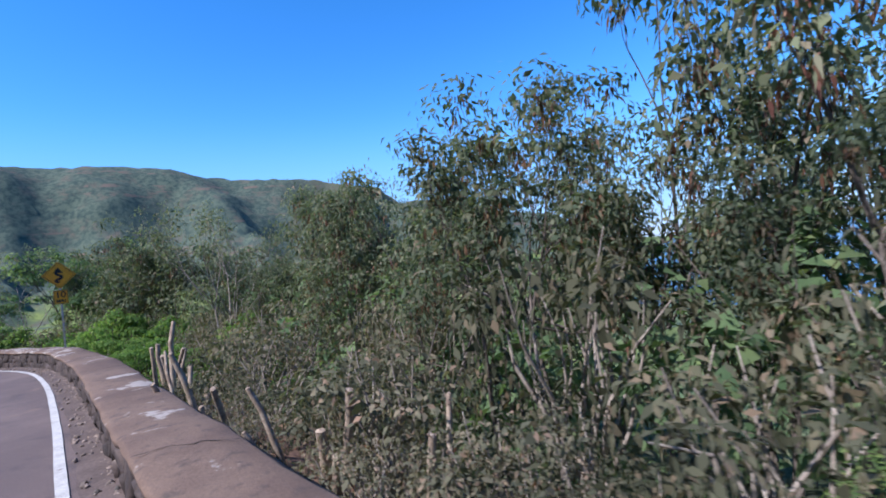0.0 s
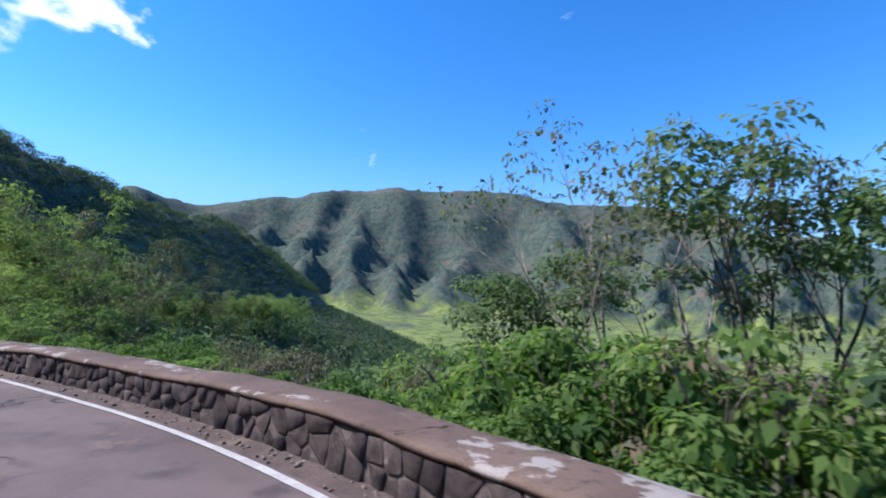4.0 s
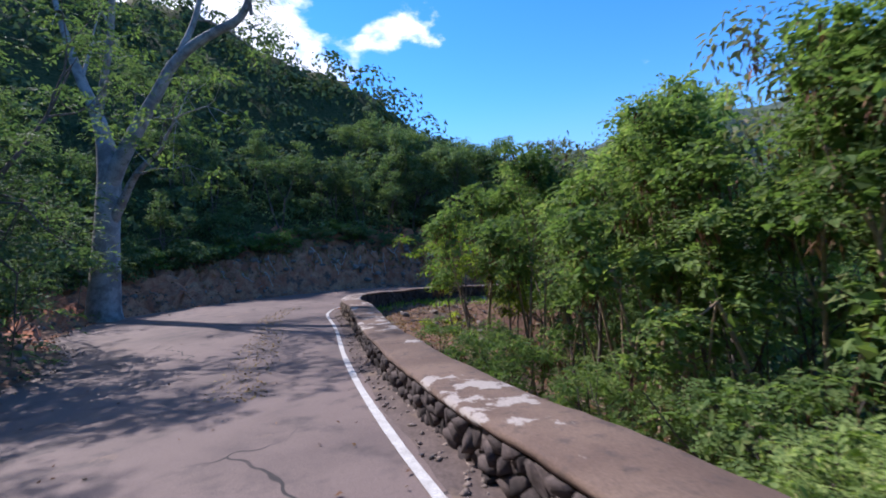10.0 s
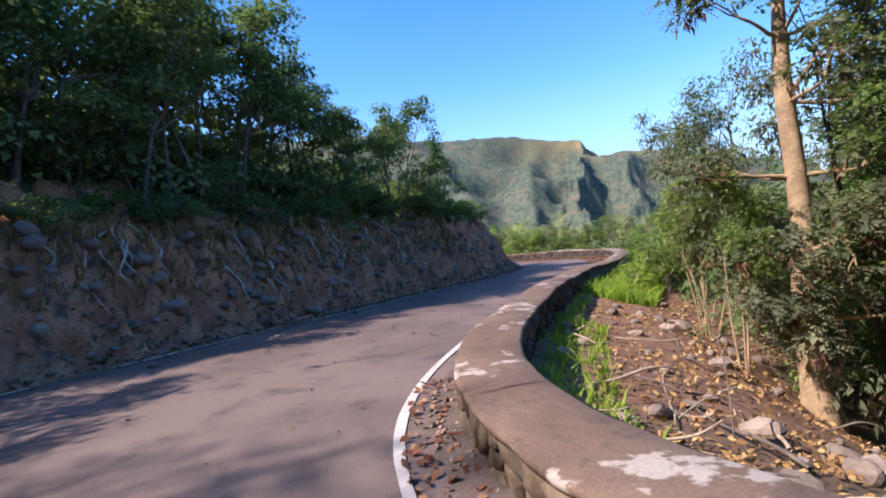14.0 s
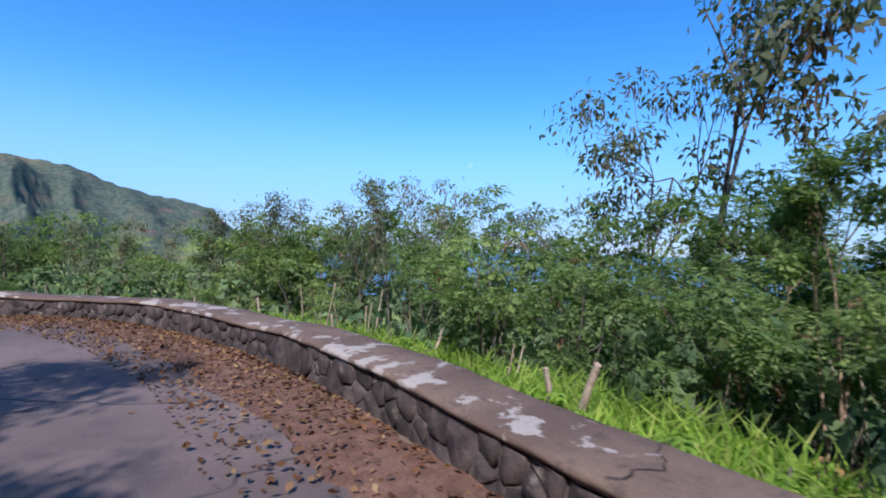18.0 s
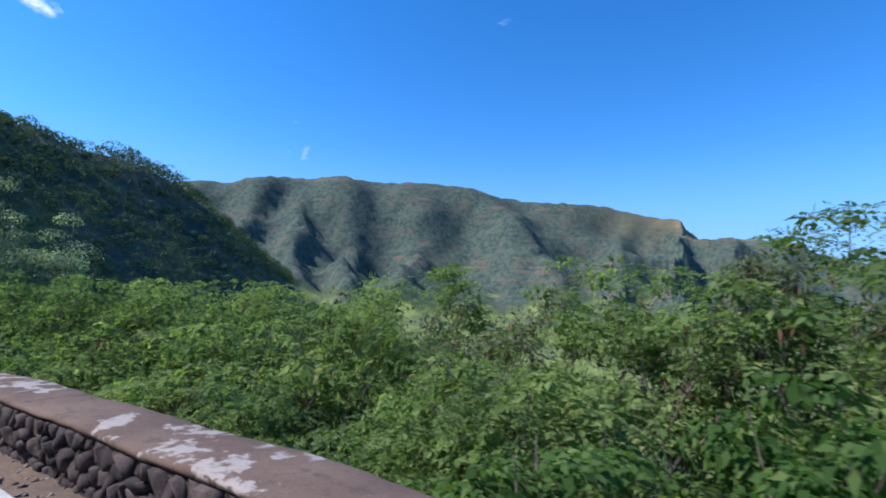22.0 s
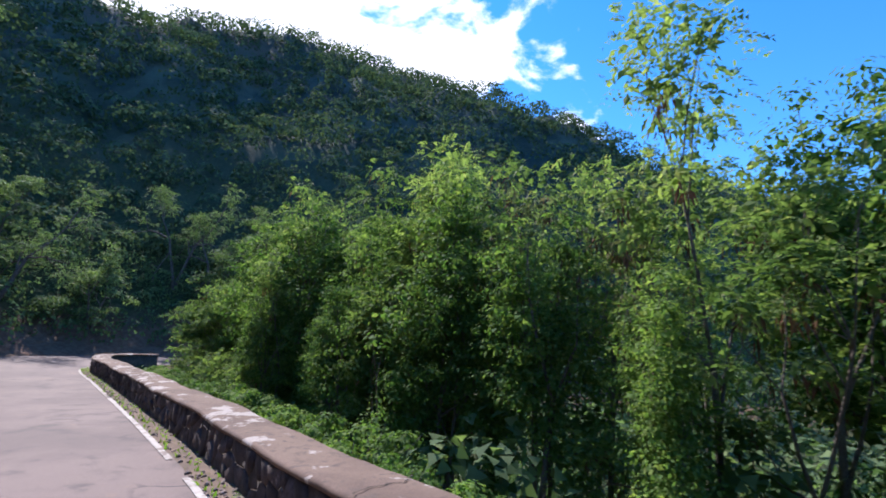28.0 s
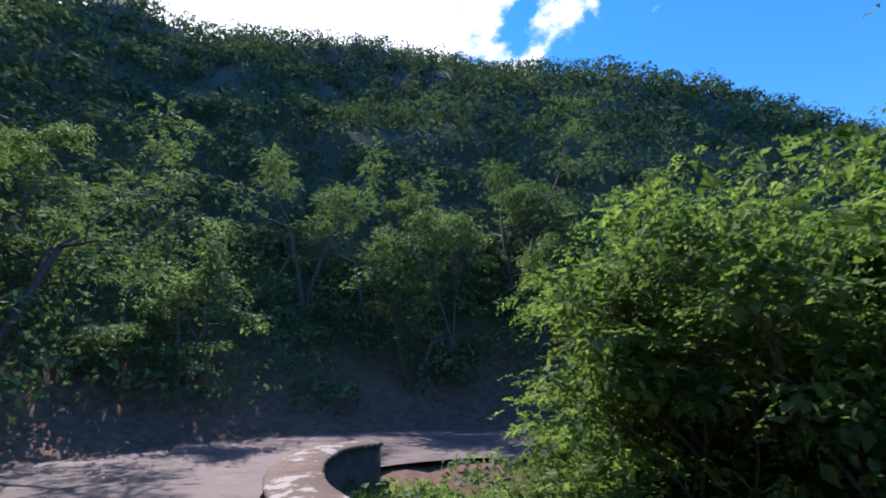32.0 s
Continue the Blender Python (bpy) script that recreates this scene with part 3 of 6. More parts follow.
edge_lines("edge_line", [(-8, 99.6), (99.75, 101.9), (102.0, 113.5), (115.5, 117.2), (118, 120.5), (121.4, 123.0), (125.4, 127.4), (129.2, 130.2), (133.5, 134.2), (135.5, 137.6), (138.4, 170), (173, 178)],
           lambda s: -np.interp(s, [0, 85, 92, 100, 106, 112, 140, 236], [0.40, 0.42, 0.50, 0.62, 0.55, 0.45, 0.42, 0.36]), 0.10, "worn white edge line painted along the wall")
edge_lines("edge_line", [(186, 197), (197.6, 209), (210, 218.5), (219, 232)], lambda s: -np.interp(s, [185, 236], [0.40, 0.36]), 0.10, "dirt-worn pale edge line along the wall", M_PAINT_WORN)
edge_lines("far_edge_line", [(-6, 9), (12, 31), (33, 58), (61, 66), (68, 74), (75.5, 79), (104, 106.5), (107.5, 110), (112, 121), (140, 190)], lambda s: -road_w(s) + 0.28, 0.10, "faded white edge line on the uphill side")


# ---- the dry-stone parapet: core and cap; its stones stand at the end of the file ----
def wall_top(s):
    return 0.47 + drop(s) + np.interp(s, [86, 93, 98, 103, 112, 120, 133, 137], [0, 0.11, 0.11, 0, 0, 0.04, 0.08, 0]) + 0.02 * np.sin(s * 0.9) + 0.012 * np.sin(s * 2.3 + 1)


def swept(name, s, section, material, smooth=False, jag=0.0, seed=1):
    """A closed section (across, up) carried along the road, with capped ends."""
    rng = np.random.RandomState(seed)
    k = len(section)
    v = np.stack([on_road(s, la + rng.randn(len(s)) * jag, (up(s) if callable(up) else up) + rng.randn(len(s)) * jag * 0.5) for la, up in section], 1)
    n = len(s)
    a = (np.arange(n - 1)[:, None] * k + np.arange(k)).ravel()
    b = (np.arange(n - 1)[:, None] * k + (np.arange(k) + 1) % k).ravel()
    me = mesh_of(name, v.reshape(-1, 3), np.c_[a, a + k, b + k, b], material, smooth)
    bm = bmesh.new()
    bm.from_mesh(me)
    bm.verts.ensure_lookup_table()
    bm.faces.new([bm.verts[i] for i in range(k)])
    bm.faces.new([bm.verts[(n - 1) * k + i] for i in range(k)][::-1])
    bmesh.ops.recalc_face_normals(bm, faces=bm.faces)
    bm.to_mesh(me)
    bm.free()
    return me


WALL_RUNS = [np.arange(-8, 178.9, 0.25), np.arange(185.25, 237, 0.25)]
wall = None
for S_RUN in WALL_RUNS:
    body = new("wall_parapet", swept("wall_parapet", S_RUN, [(0.05, -0.9), (0.05, lambda s: wall_top(s) - 0.07), (THICK - 0.05, lambda s: wall_top(s) - 0.07), (THICK - 0.05, -0.9)], M_MORTAR))
    tagged(body, "low parapet of dark lava stones with a worn concrete cap", "stone wall", kind="structure")
    cap = new("cap", swept("cap", S_RUN, [(-0.005, lambda s: wall_top(s) - 0.068), (-0.012, lambda s: wall_top(s) - 0.02), (0.03, lambda s: wall_top(s)), (0.25, lambda s: wall_top(s) + 0.012), (0.5, lambda s: wall_top(s) + 0.012), (THICK - 0.03, lambda s: wall_top(s)), (THICK + 0.012, lambda s: wall_top(s) - 0.025), (THICK, lambda s: wall_top(s) - 0.068)], M_CAP, False, 0.007))
    cap.parent = body
    tagged(cap, "worn brown concrete cap with whitish bare patches")
    wall = wall or body


# ---- plants ----
def part(name, me, parent, label=""):
    ob = new(name, me)
    ob.parent = parent
    return tagged(ob, label)


def tubes(segments, sides=5):
    """Tapered tubes for branch segments (start, end, start radius, end radius)."""
    P0, P1 = np.array([s[0] for s in segments]), np.array([s[1] for s in segments])
    R0, R1 = np.array([s[2] for s in segments]), np.array([s[3] for s in segments])
    d = P1 - P0
    d /= np.linalg.norm(d, axis=1)[:, None] + 1e-9
    ref = np.where(np.abs(d[:, 2:3]) > 0.9, np.array([[1.0, 0, 0]]), np.array([[0, 0, 1.0]]))
    a = np.cross(d, ref)
    a /= np.linalg.norm(a, axis=1)[:, None]
    b = np.cross(d, a)
    ang = np.arange(sides) / sides * 2 * np.pi
    ring = a[:, None] * np.cos(ang)[None, :, None] + b[:, None] * np.sin(ang)[None, :, None]
    v = np.concatenate([P0[:, None] + ring * R0[:, None, None], P1[:, None] + ring * R1[:, None, None]], 1)
    n = len(segments)
    base = np.arange(n)[:, None] * 2 * sides
    i, j = np.arange(sides), (np.arange(sides) + 1) % sides
    f = np.stack([base + i, base + sides + i, base + sides + j, base + j], -1).reshape(-1, 4)
    return v.reshape(-1, 3), f


def limb(rng, p, d, length, radius, level, out, tips, bend=0.35, lift=0.15, forks=(2, 4), taper=0.62, shrink=0.66, spread=0.75, twigs=True):
    steps = 4 if level > 1 else 3
    r = radius
    for k in range(steps):
        d = d + rng.randn(3) * bend / steps + np.array([0, 0, lift / steps])
        d /= np.linalg.norm(d)
        q = p + d * length / steps
        r2 = radius * (1 - (1 - taper) * (k + 1) / steps)
        out.append((p, q, r, r2))
        p, r = q, r2
        if level >= 1 and k == steps - 2 and rng.rand() < 0.6:
            side = d + rng.randn(3) * spread
            side /= np.linalg.norm(side)
            limb(rng, p, side, length * shrink * 0.8, r2 * 0.6, level - 1, out, tips, bend, lift, forks, taper, shrink, spread, twigs)
    if level == 0:
        tips.append((p, d))
        return
    for _ in range(rng.randint(forks[0], forks[1])):
        c = d + rng.randn(3) * spread
        c /= np.linalg.norm(c)
        limb(rng, p, c, length * shrink * rng.uniform(0.8, 1.2), r * 0.72, level - 1, out, tips, bend, lift, forks, taper, shrink, spread, twigs)


def unit(v):
    return v / (np.linalg.norm(v, axis=-1, keepdims=True) + 1e-9)


def fronds(rng, base, axis, length, pairs=5, leaf=0.12, width=0.045, droop=0.5):
    """Feathery leaves: rows of narrow leaflets on both sides of a drooping midrib."""
    n = len(base)
    L = length * rng.uniform(0.7, 1.2, (n, 1))
    side = unit(np.cross(axis, np.array([0, 0, 1.0])) + rng.randn(n, 3) * 0.25)
    out = []
    for k in range(pairs):
        u = (k + 0.6) / pairs
        c = base + axis * L * u + np.array([0, 0, -1.0]) * L * droop * u * u
        taper = 1.0 - 0.55 * abs(u - 0.45)
        for sgn in (-1, 1):
            tip = c + (side * sgn * 0.9 + axis * 0.45 + rng.randn(n, 3) * 0.12) * leaf * taper + np.array([0, 0, -0.25]) * leaf
            w = axis * width * 0.62 * taper + rng.randn(n, 3) * width * 0.15
            near_stem = c + (tip - c) * 0.2
            out.append(np.stack([near_stem + w, tip, near_stem - w], 1))
    return np.concatenate(out).reshape(-1, 3)


def blades(rng, at, size, aspect=0.5, updown=0.35, lean=None):
    """Single pointed leaves, turned every way but mostly facing up and out."""
    n = len(at)
    d = rng.randn(n, 3)
    d[:, 2] *= 0.6
    if lean is not None:
        d = d + lean
    d = unit(d)
    nrm = unit(rng.randn(n, 3) * 0.6 + np.array([0, 0, 1.0]))
    side = unit(np.cross(d, nrm))
    L = size * rng.uniform(0.6, 1.3, (n, 1))
    mid = at + d * L * 0.45 + np.array([0, 0, 1.0]) * L * 0.06
    tip = at + d * L + np.array([0, 0, -1.0]) * L * updown * 0.5
    return np.stack([at, mid + side * L * aspect * 0.5, tip, mid - side * L * aspect * 0.5], 1).reshape(-1, 3)


def wedges(rng, at, size, lean):
    """Leaves of the far woods: plain three-cornered ones."""
    n = len(at)
    d = unit(rng.randn(n, 3) * np.array([1, 1, 0.6]) + lean)
    side = unit(np.cross(d, unit(rng.randn(n, 3) * 0.6 + np.array([0, 0, 1.0]))))
    L = size * rng.uniform(0.6, 1.3, (n, 1))
    return np.stack([at + side * L * 0.42, at + d * L - np.array([0, 0, 0.2]) * L, at - side * L * 0.42], 1).reshape(-1, 3)


def quads(v, k=4):
    return np.arange(len(v)).reshape(-1, k)


def around(rng, tips, n, radius, flat=0.7):
    """n places and outward ways near each tip."""
    p = np.repeat(np.array([t[0] for t in tips]), n, 0)
    d = np.repeat(np.array([t[1] for t in tips]), n, 0)
    o = rng.randn(len(p), 3) * radius * np.array([1, 1, flat]) * 0.55
    way = unit(d * 0.6 + rng.randn(len(p), 3) * 0.8 + np.array([0, 0, 0.15]))
    return p + o, way


KINDS = {}


def kind_of(name, category, label, trunk, crown):
    """Keeps a plant: the meshes of its trunk and crown, built once."""
    KINDS[name] = dict(category=category, label=label, parts=[("trunk", trunk), ("crown", crown)])


def puffs(rng, centre, radius, per, leaf, aspect=0.5, flat=0.6, jitter=0.45, droop=0.35, shell=(0.74, 1.08), lift=0.7):
    """Rounded pads of leaves that lie along the pad's own dome, as foliage does. leaf: one length, or one for each pad."""
    c = np.repeat(np.asarray(centre), per, 0)
    rad = np.repeat(np.asarray(radius), per)[:, None]
    n = len(c)
    d = unit(rng.randn(n, 3) + np.array([0, 0, lift]))
    at = c + d * rad * rng.uniform(*shell, (n, 1)) * np.array([1, 1, flat])
    nrm = unit(d * np.array([1, 1, 1 / flat]) + rng.randn(n, 3) * jitter + np.array([0, 0, 0.25]))
    way = d * np.array([1, 1, 0.3]) - np.array([0, 0, droop]) + rng.randn(n, 3) * 0.5
    way = unit(way - nrm * (way * nrm).sum(1, keepdims=True))
    side = np.cross(nrm, way)
    L = (leaf if np.isscalar(leaf) else np.repeat(leaf, per)[:, None]) * rng.uniform(0.6, 1.3, (n, 1))
    mid = at + way * L * 0.42 + nrm * L * 0.05
    return np.stack([at, mid + side * L * aspect * 0.5, at + way * L - nrm * L * 0.12, mid - side * L * aspect * 0.5], 1).reshape(-1, 3)


def sprays(rng, centre, radius, per, leaf, flat=0.55, pairs=5):
    """Feathery pads: fronds leaving the pad's dome outwards and drooping."""
    c = np.repeat(np.asarray(centre), per, 0)
    rad = np.repeat(np.asarray(radius), per)[:, None]
    n = len(c)
    d = unit(rng.randn(n, 3) + np.array([0, 0, 0.8]))
    at = c + d * rad * rng.uniform(0.45, 0.9, (n, 1)) * np.array([1, 1, flat])
    way = unit(d * np.array([1, 1, 0.35]) + rng.randn(n, 3) * 0.22)
    return fronds(rng, at, way, leaf, pairs, leaf * 0.30, leaf * 0.675 / pairs, 0.42)


def hanging(rng, at, size, aspect=0.22):
    """Leaves or pods that hang nearly straight down."""
    return blades(rng, at, size, aspect, 0.5, np.array([0, 0, -2.2]))


def joined_leaves(four, three=None):
    """One crown out of four-cornered and three-cornered leaves."""
    if three is None:
        return four, quads(four)
    v = np.vstack([three, np.concatenate([four[0::4], four[1::4], four[2::4], four[0::4], four[2::4], four[3::4]]).reshape(6, -1, 3)[[0, 1, 2, 3, 4, 5]].transpose(1, 0, 2).reshape(-1, 3)])
    return v, quads(v, 3)


def bunches(rng, at, count, each, size):
    """Bunches of dry brown pods under some of the twigs."""
    pick = at[rng.permutation(len(at))[:count]]
    p = np.repeat(pick, each, 0) + rng.randn(len(pick) * each, 3) * np.array([0.09, 0.09, 0.08]) - np.array([0, 0, 0.14])
    return hanging(rng, p, size, 0.24)


def foliage(rng, centre, radius, style, leaf, per, mat, pods=0, each=12):
    """The crown's mesh over pads at the centres given: leaves on the pads' domes, larger ones closing
    their hearts, and dry pods hanging under some."""
    hearts = {"hang": 5, "drop": 20}.get(style, 22)
    core = puffs(rng, centre, radius * 0.6, hearts, np.minimum(radius * 0.4, 0.165), 0.66, 0.6, 0.5, 0.4, (0.45, 1.05))
    dry = bunches(rng, centre, pods, each, 0.18) if pods else np.zeros((0, 3))
    if style in ("spray", "fine"):
        v, f = joined_leaves(np.vstack([core, dry]), sprays(rng, centre, radius, per, leaf) if style == "spray" else sprays(rng, centre, radius, max(per // 4, 3), leaf * 1.9, 0.42, 4))
        last = len(dry) // 2
    else:
        if style == "hang":
            c = np.repeat(centre, per, 0)
            at = c + rng.randn(len(c), 3) * np.repeat(radius, per)[:, None] * np.array([0.5, 0.5, 0.42])
            shell = np.vstack([hanging(rng, at[::2], leaf, 0.30), puffs(rng, centre, radius, max(per * 2 // 3, 2), leaf * 1.1, 0.46, 0.55, 0.5, 0.6)])
        else:
            wide, fl, dr = {"leaf": (0.6, 0.5, 0.35), "drop": (0.46, 0.65, 1.1)}[style]
            shell = puffs(rng, centre, radius, per, leaf, wide, fl, 0.3, dr)
        v = np.vstack([core, shell, dry])
        f = quads(v)
        last = len(dry) // 4
    me = mesh_of("crown", v, f, mat)
    if last:
        me.materials.append(M_POD)
        me.polygons.foreach_set("material_index", np.r_[np.zeros(len(f) - last, np.int32), np.ones(last, np.int32)])
    return me


def tree_meshes(seed, height, levels, stem, radius, style, leaf_mat, bark, per_tip, clump, leaf, spread=0.75, lift=0.18, lean=0.1, stems=1, shrink=0.66, forks=(2, 4), pods=0, bend=0.35, drape=0, reach=1.7):
    rng = np.random.RandomState(seed)
    segs, tips = [], []
    for k in range(stems):
        d = np.array([rng.randn() * lean, rng.randn() * lean, 1.0])
        if stems > 1:
            a = k / stems * 6.283 + rng.rand()
            d += np.array([math.cos(a), math.sin(a), 0]) * rng.uniform(0.2, 0.55)
        d /= np.linalg.norm(d)
        limb(rng, np.array([rng.randn() * 0.06 * stems, rng.randn() * 0.06 * stems, -0.3]), d, stem, radius, levels, segs, tips, bend, lift, forks, 0.62, shrink, spread)
    k = height / max(t[0][2] for t in tips)
    wide = np.percentile([math.hypot(t[0][0], t[0][1]) for t in tips], 88) * k
    k = k * np.array([min(1.0, reach / wide), min(1.0, reach / wide), 1.0])
    segs = [(a * k, b * k, r, q) for a, b, r, q in segs]
    tv, tf = tubes(segs)
    trunk = mesh_of("trunk", tv, tf, bark, True)
    c = np.array([t[0] for t in tips]) * k
    if drape:
        low = [c - np.array([0, 0, 0.8 * j]) + rng.randn(len(c), 3) * 0.16 for j in range(1, drape + 1)]
        c = np.vstack([c] + [q[q[:, 2] > 0.5] for q in low])
    return trunk, foliage(rng, c, clump * rng.uniform(0.65, 1.2, len(c)), style, leaf, per_tip, leaf_mat, min(pods, len(c)))


def shrub_meshes(seed, width, height, pads, per, leaf, style, leaf_mat, bark, stems=7, pods=0):
    rng = np.random.RandomState(seed)
    segs, c, rad = [], [], []
    for _ in range(stems):
        a, r = rng.rand() * 6.283, rng.uniform(0.1, 0.45) * width
        p, top = np.array([rng.randn() * 0.1, rng.randn() * 0.1, -0.3]), np.array([math.cos(a) * r, math.sin(a) * r, height * rng.uniform(0.5, 0.85)])
        for k in range(4):
            q = p + (top - p) / (4 - k) + rng.randn(3) * 0.08
            segs.append((p, q, 0.035 * (1 - k * 0.2), 0.035 * (0.8 - k * 0.2)))
            p = q
    for k in range(pads):
        a, r = k * 2.4 + rng.rand(), width * 0.42 * math.sqrt((k + 0.5) / pads)
        hz = height * (rng.uniform(0.62, 0.9) if k % 3 else rng.uniform(0.2, 0.6)) * (1 - 0.5 * (r / (width * 0.5)) ** 2)
        c.append((math.cos(a) * r, math.sin(a) * r, hz))
        rad.append(rng.uniform(0.14, 0.25) * min(width, height))
    c, rad = np.array(c), np.array(rad)
    tv, tf = tubes(segs, 4)
    return mesh_of("trunk", tv, tf, bark, True), foliage(rng, c, rad, style, leaf, per, leaf_mat, pods, 9)


def keep_tree(name, category, label, *a, **k):
    kind_of(name, category, label, *tree_meshes(*a, **k))


def keep_shrub(name, category, label, *a, **k):
    kind_of(name, category, label, *shrub_meshes(*a, **k))


for v in range(3):
    keep_tree(f"feather_tree_{v}", "tree", "slender feathery-leaved tree in full green leaf beside the wall", 10 + v, 7.0, 3, 2.2, 0.07, "fine", M_LEAF_FEATHER, M_BARK, 74, 0.66, 0.17, pods=8, reach=1.6)
    keep_tree(f"dull_tree_{v}", "tree", "thin dusty grey-green tree with brown hanging pods", 30 + v, 7.5, 3, 2.4, 0.07, "hang", M_LEAF_DULL, M_BARK, 58, 0.60, 0.15, pods=24, reach=1.7, spread=0.8)
    keep_tree(f"pole_tree_{v}", "tree", "slender tree on bare stems, thin crown with dry pods", 210 + v, 6.4, 3, 4.2, 0.045, "fine", M_LEAF_FEATHER, M_BARK_TAN, 56, 0.5, 0.15, stems=3, shrink=0.42, reach=1.5, pods=26, spread=0.8, lean=0.14)
    keep_shrub(f"feather_bush_{v}", "shrub", "dense feathery green bush crowding the wall", 50 + v, 3.0, 2.6, 22, 30, 0.31, "spray", M_LEAF_FEATHER, M_BARK, pods=5)
    keep_shrub(f"creeper_{v}", "creeper", "low bright lime-green leafy creeper behind the wall", 65 + v, 1.5, 0.75, 16, 46, 0.085, "leaf", M_GRASS, M_BARK)
    keep_shrub(f"fern_bush_{v}", "shrub", "feathery green bush farther down the slope", 60 + v, 3.2, 2.6, 22, 64, 0.14, "fine", M_LEAF_FEATHER, M_BARK, pods=4)
    keep_shrub(f"green_bush_{v}", "shrub", "dense bright green leafy bush below the wall", 70 + v, 2.6, 2.0, 22, 62, 0.12, "leaf", M_LEAF_BRIGHT, M_BARK)
    keep_shrub(f"grey_bush_{v}", "shrub", "dusty grey-green scrub bush with dry twigs", 90 + v, 2.6, 2.2, 22, 64, 0.095, "hang", M_LEAF_DRY, M_BARK_PALE, stems=17)
    keep_shrub(f"dark_bush_{v}", "shrub", "dark green leafy bush on the uphill bank", 100 + v, 2.8, 2.4, 22, 64, 0.14, "leaf", M_LEAF_DARK, M_BARK)
    keep_tree(f"hill_tree_{v}", "tree", "dark leafy tree rooted on the uphill bank", 110 + v, 6.5, 3, 2.4, 0.09, "leaf", M_LEAF_DARK, M_BARK, 42, 0.66, 0.17, stems=2, reach=2.2)
for v in range(2):
    keep_tree(f"round_tree_{v}", "tree", "low dense tree, feathery green down to its foot", 180 + v, 5.0, 3, 1.3, 0.06, "fine", M_LEAF_FEATHER, M_BARK, 46, 0.56, 0.15, stems=3, reach=1.9, pods=8, spread=0.9)
    keep_tree(f"dusty_tree_{v}", "tree", "dense dusty grey-green tree with dry brown pods", 190 + v, 6.5, 3, 1.9, 0.07, "hang", M_LEAF_DULL, M_BARK, 50, 0.60, 0.15, stems=2, reach=1.9, pods=12, spread=0.9)
    keep_tree(f"canopy_tree_{v}", "tree", "tall spreading tree whose canopy leans over the road", 120 + v, 11.0, 3, 3.8, 0.20, "fine", M_LEAF_DARK, M_BARK, 84, 1.0, 0.27, stems=2, reach=4.5, spread=0.95, lift=0.1)
    keep_tree(f"silver_tree_{v}", "tree", "tall round tree with large pale silvery green leaves", 130 + v, 9.0, 3, 2.8, 0.13, "drop", M_LEAF_SILVER, M_BARK, 88, 0.70, 0.135, stems=3, reach=2.2)
    keep_tree(f"lime_tree_{v}", "tree", "airy thorn tree with fine yellow-green leaves", 140 + v, 5.0, 3, 2.0, 0.05, "fine", M_LEAF_LIME, M_BARK, 44, 0.45, 0.13, spread=1.0, lift=0.05, pods=8)
    keep_tree(f"bare_tree_{v}", "tree", "leafless grey tree of fine upright twigs", 150 + v, 4.2, 4, 1.6, 0.04, "hang", M_LEAF_DULL, M_BARK_PALE, 3, 0.2, 0.07, lift=0.35, spread=0.55)
    keep_tree(f"vine_tree_{v}", "tree", "tree smothered in hanging bright green vines", 160 + v, 8.5, 3, 2.6, 0.10, "drop", M_LEAF_BRIGHT, M_BARK, 44, 0.52, 0.10, stems=2, drape=3, reach=1.5)
TALL = {"creeper": 0.75, "pole_tree": 6.6, "feather_tree": 7.3, "dull_tree": 7.8, "feather_bush": 2.5, "fern_bush": 2.5, "green_bush": 1.95, "grey_bush": 2.1, "dark_bush": 2.3, "hill_tree": 6.8, "canopy_tree": 11.5, "silver_tree": 9.4, "lime_tree": 5.1, "round_tree": 5.3, "dusty_tree": 6.8, "bare_tree": 4.2, "vine_tree": 8.8}


def plant(kind, x, y, scale=1.0, turn=0.0, z=None, tall=1.0, group=""):
    spec = KINDS[kind]
    z = float(land(np.array([x]), np.array([y]))[0]) if z is None else z
    m = pose(x, y, z, 0, 0, turn) @ Matrix.Diagonal((scale, scale, scale * tall, 1))
    name = kind.rsplit("_", 1)[0]
    root = new(name)
    root.empty_display_size = 0.3
    tagged(root, spec["label"], spec["category"], group or name.replace("_", " ") + "s")
    for pname, me in spec["parts"]:
        part(pname, me, root)
    root.matrix_basis = m
    return root


prng = random.Random(7)


def thicket(s0, s1, lat0, lat1, count, kinds, top, least=0.35, most=1.1):
    """Plants between two stretches of the wall, so far to its right, their tops so high above the road."""
    for i in range(count):
        s = s0 + (s1 - s0) * (i + prng.uniform(0.1, 0.9)) / count
        x, y, zr = (float(v) for v in on_road(np.array(s), np.array(prng.uniform(lat0, lat1))))
        k = prng.choice(kinds)
        v = prng.choice([n for n in KINDS if n.rsplit("_", 1)[0] == k])
        if float(nearest([x], [y])[1][0]) < 0.95:
            continue
        z = float(land(np.array([x]), np.array([y]))[0])
        h = (zr + float(drop(s)) + prng.uniform(*top) - z) / TALL[k]
        size = min(max(h, least), most)
        plant(v, x, y, size, prng.uniform(0, 360), z, min(max(h / size, 0.6), 1.35))


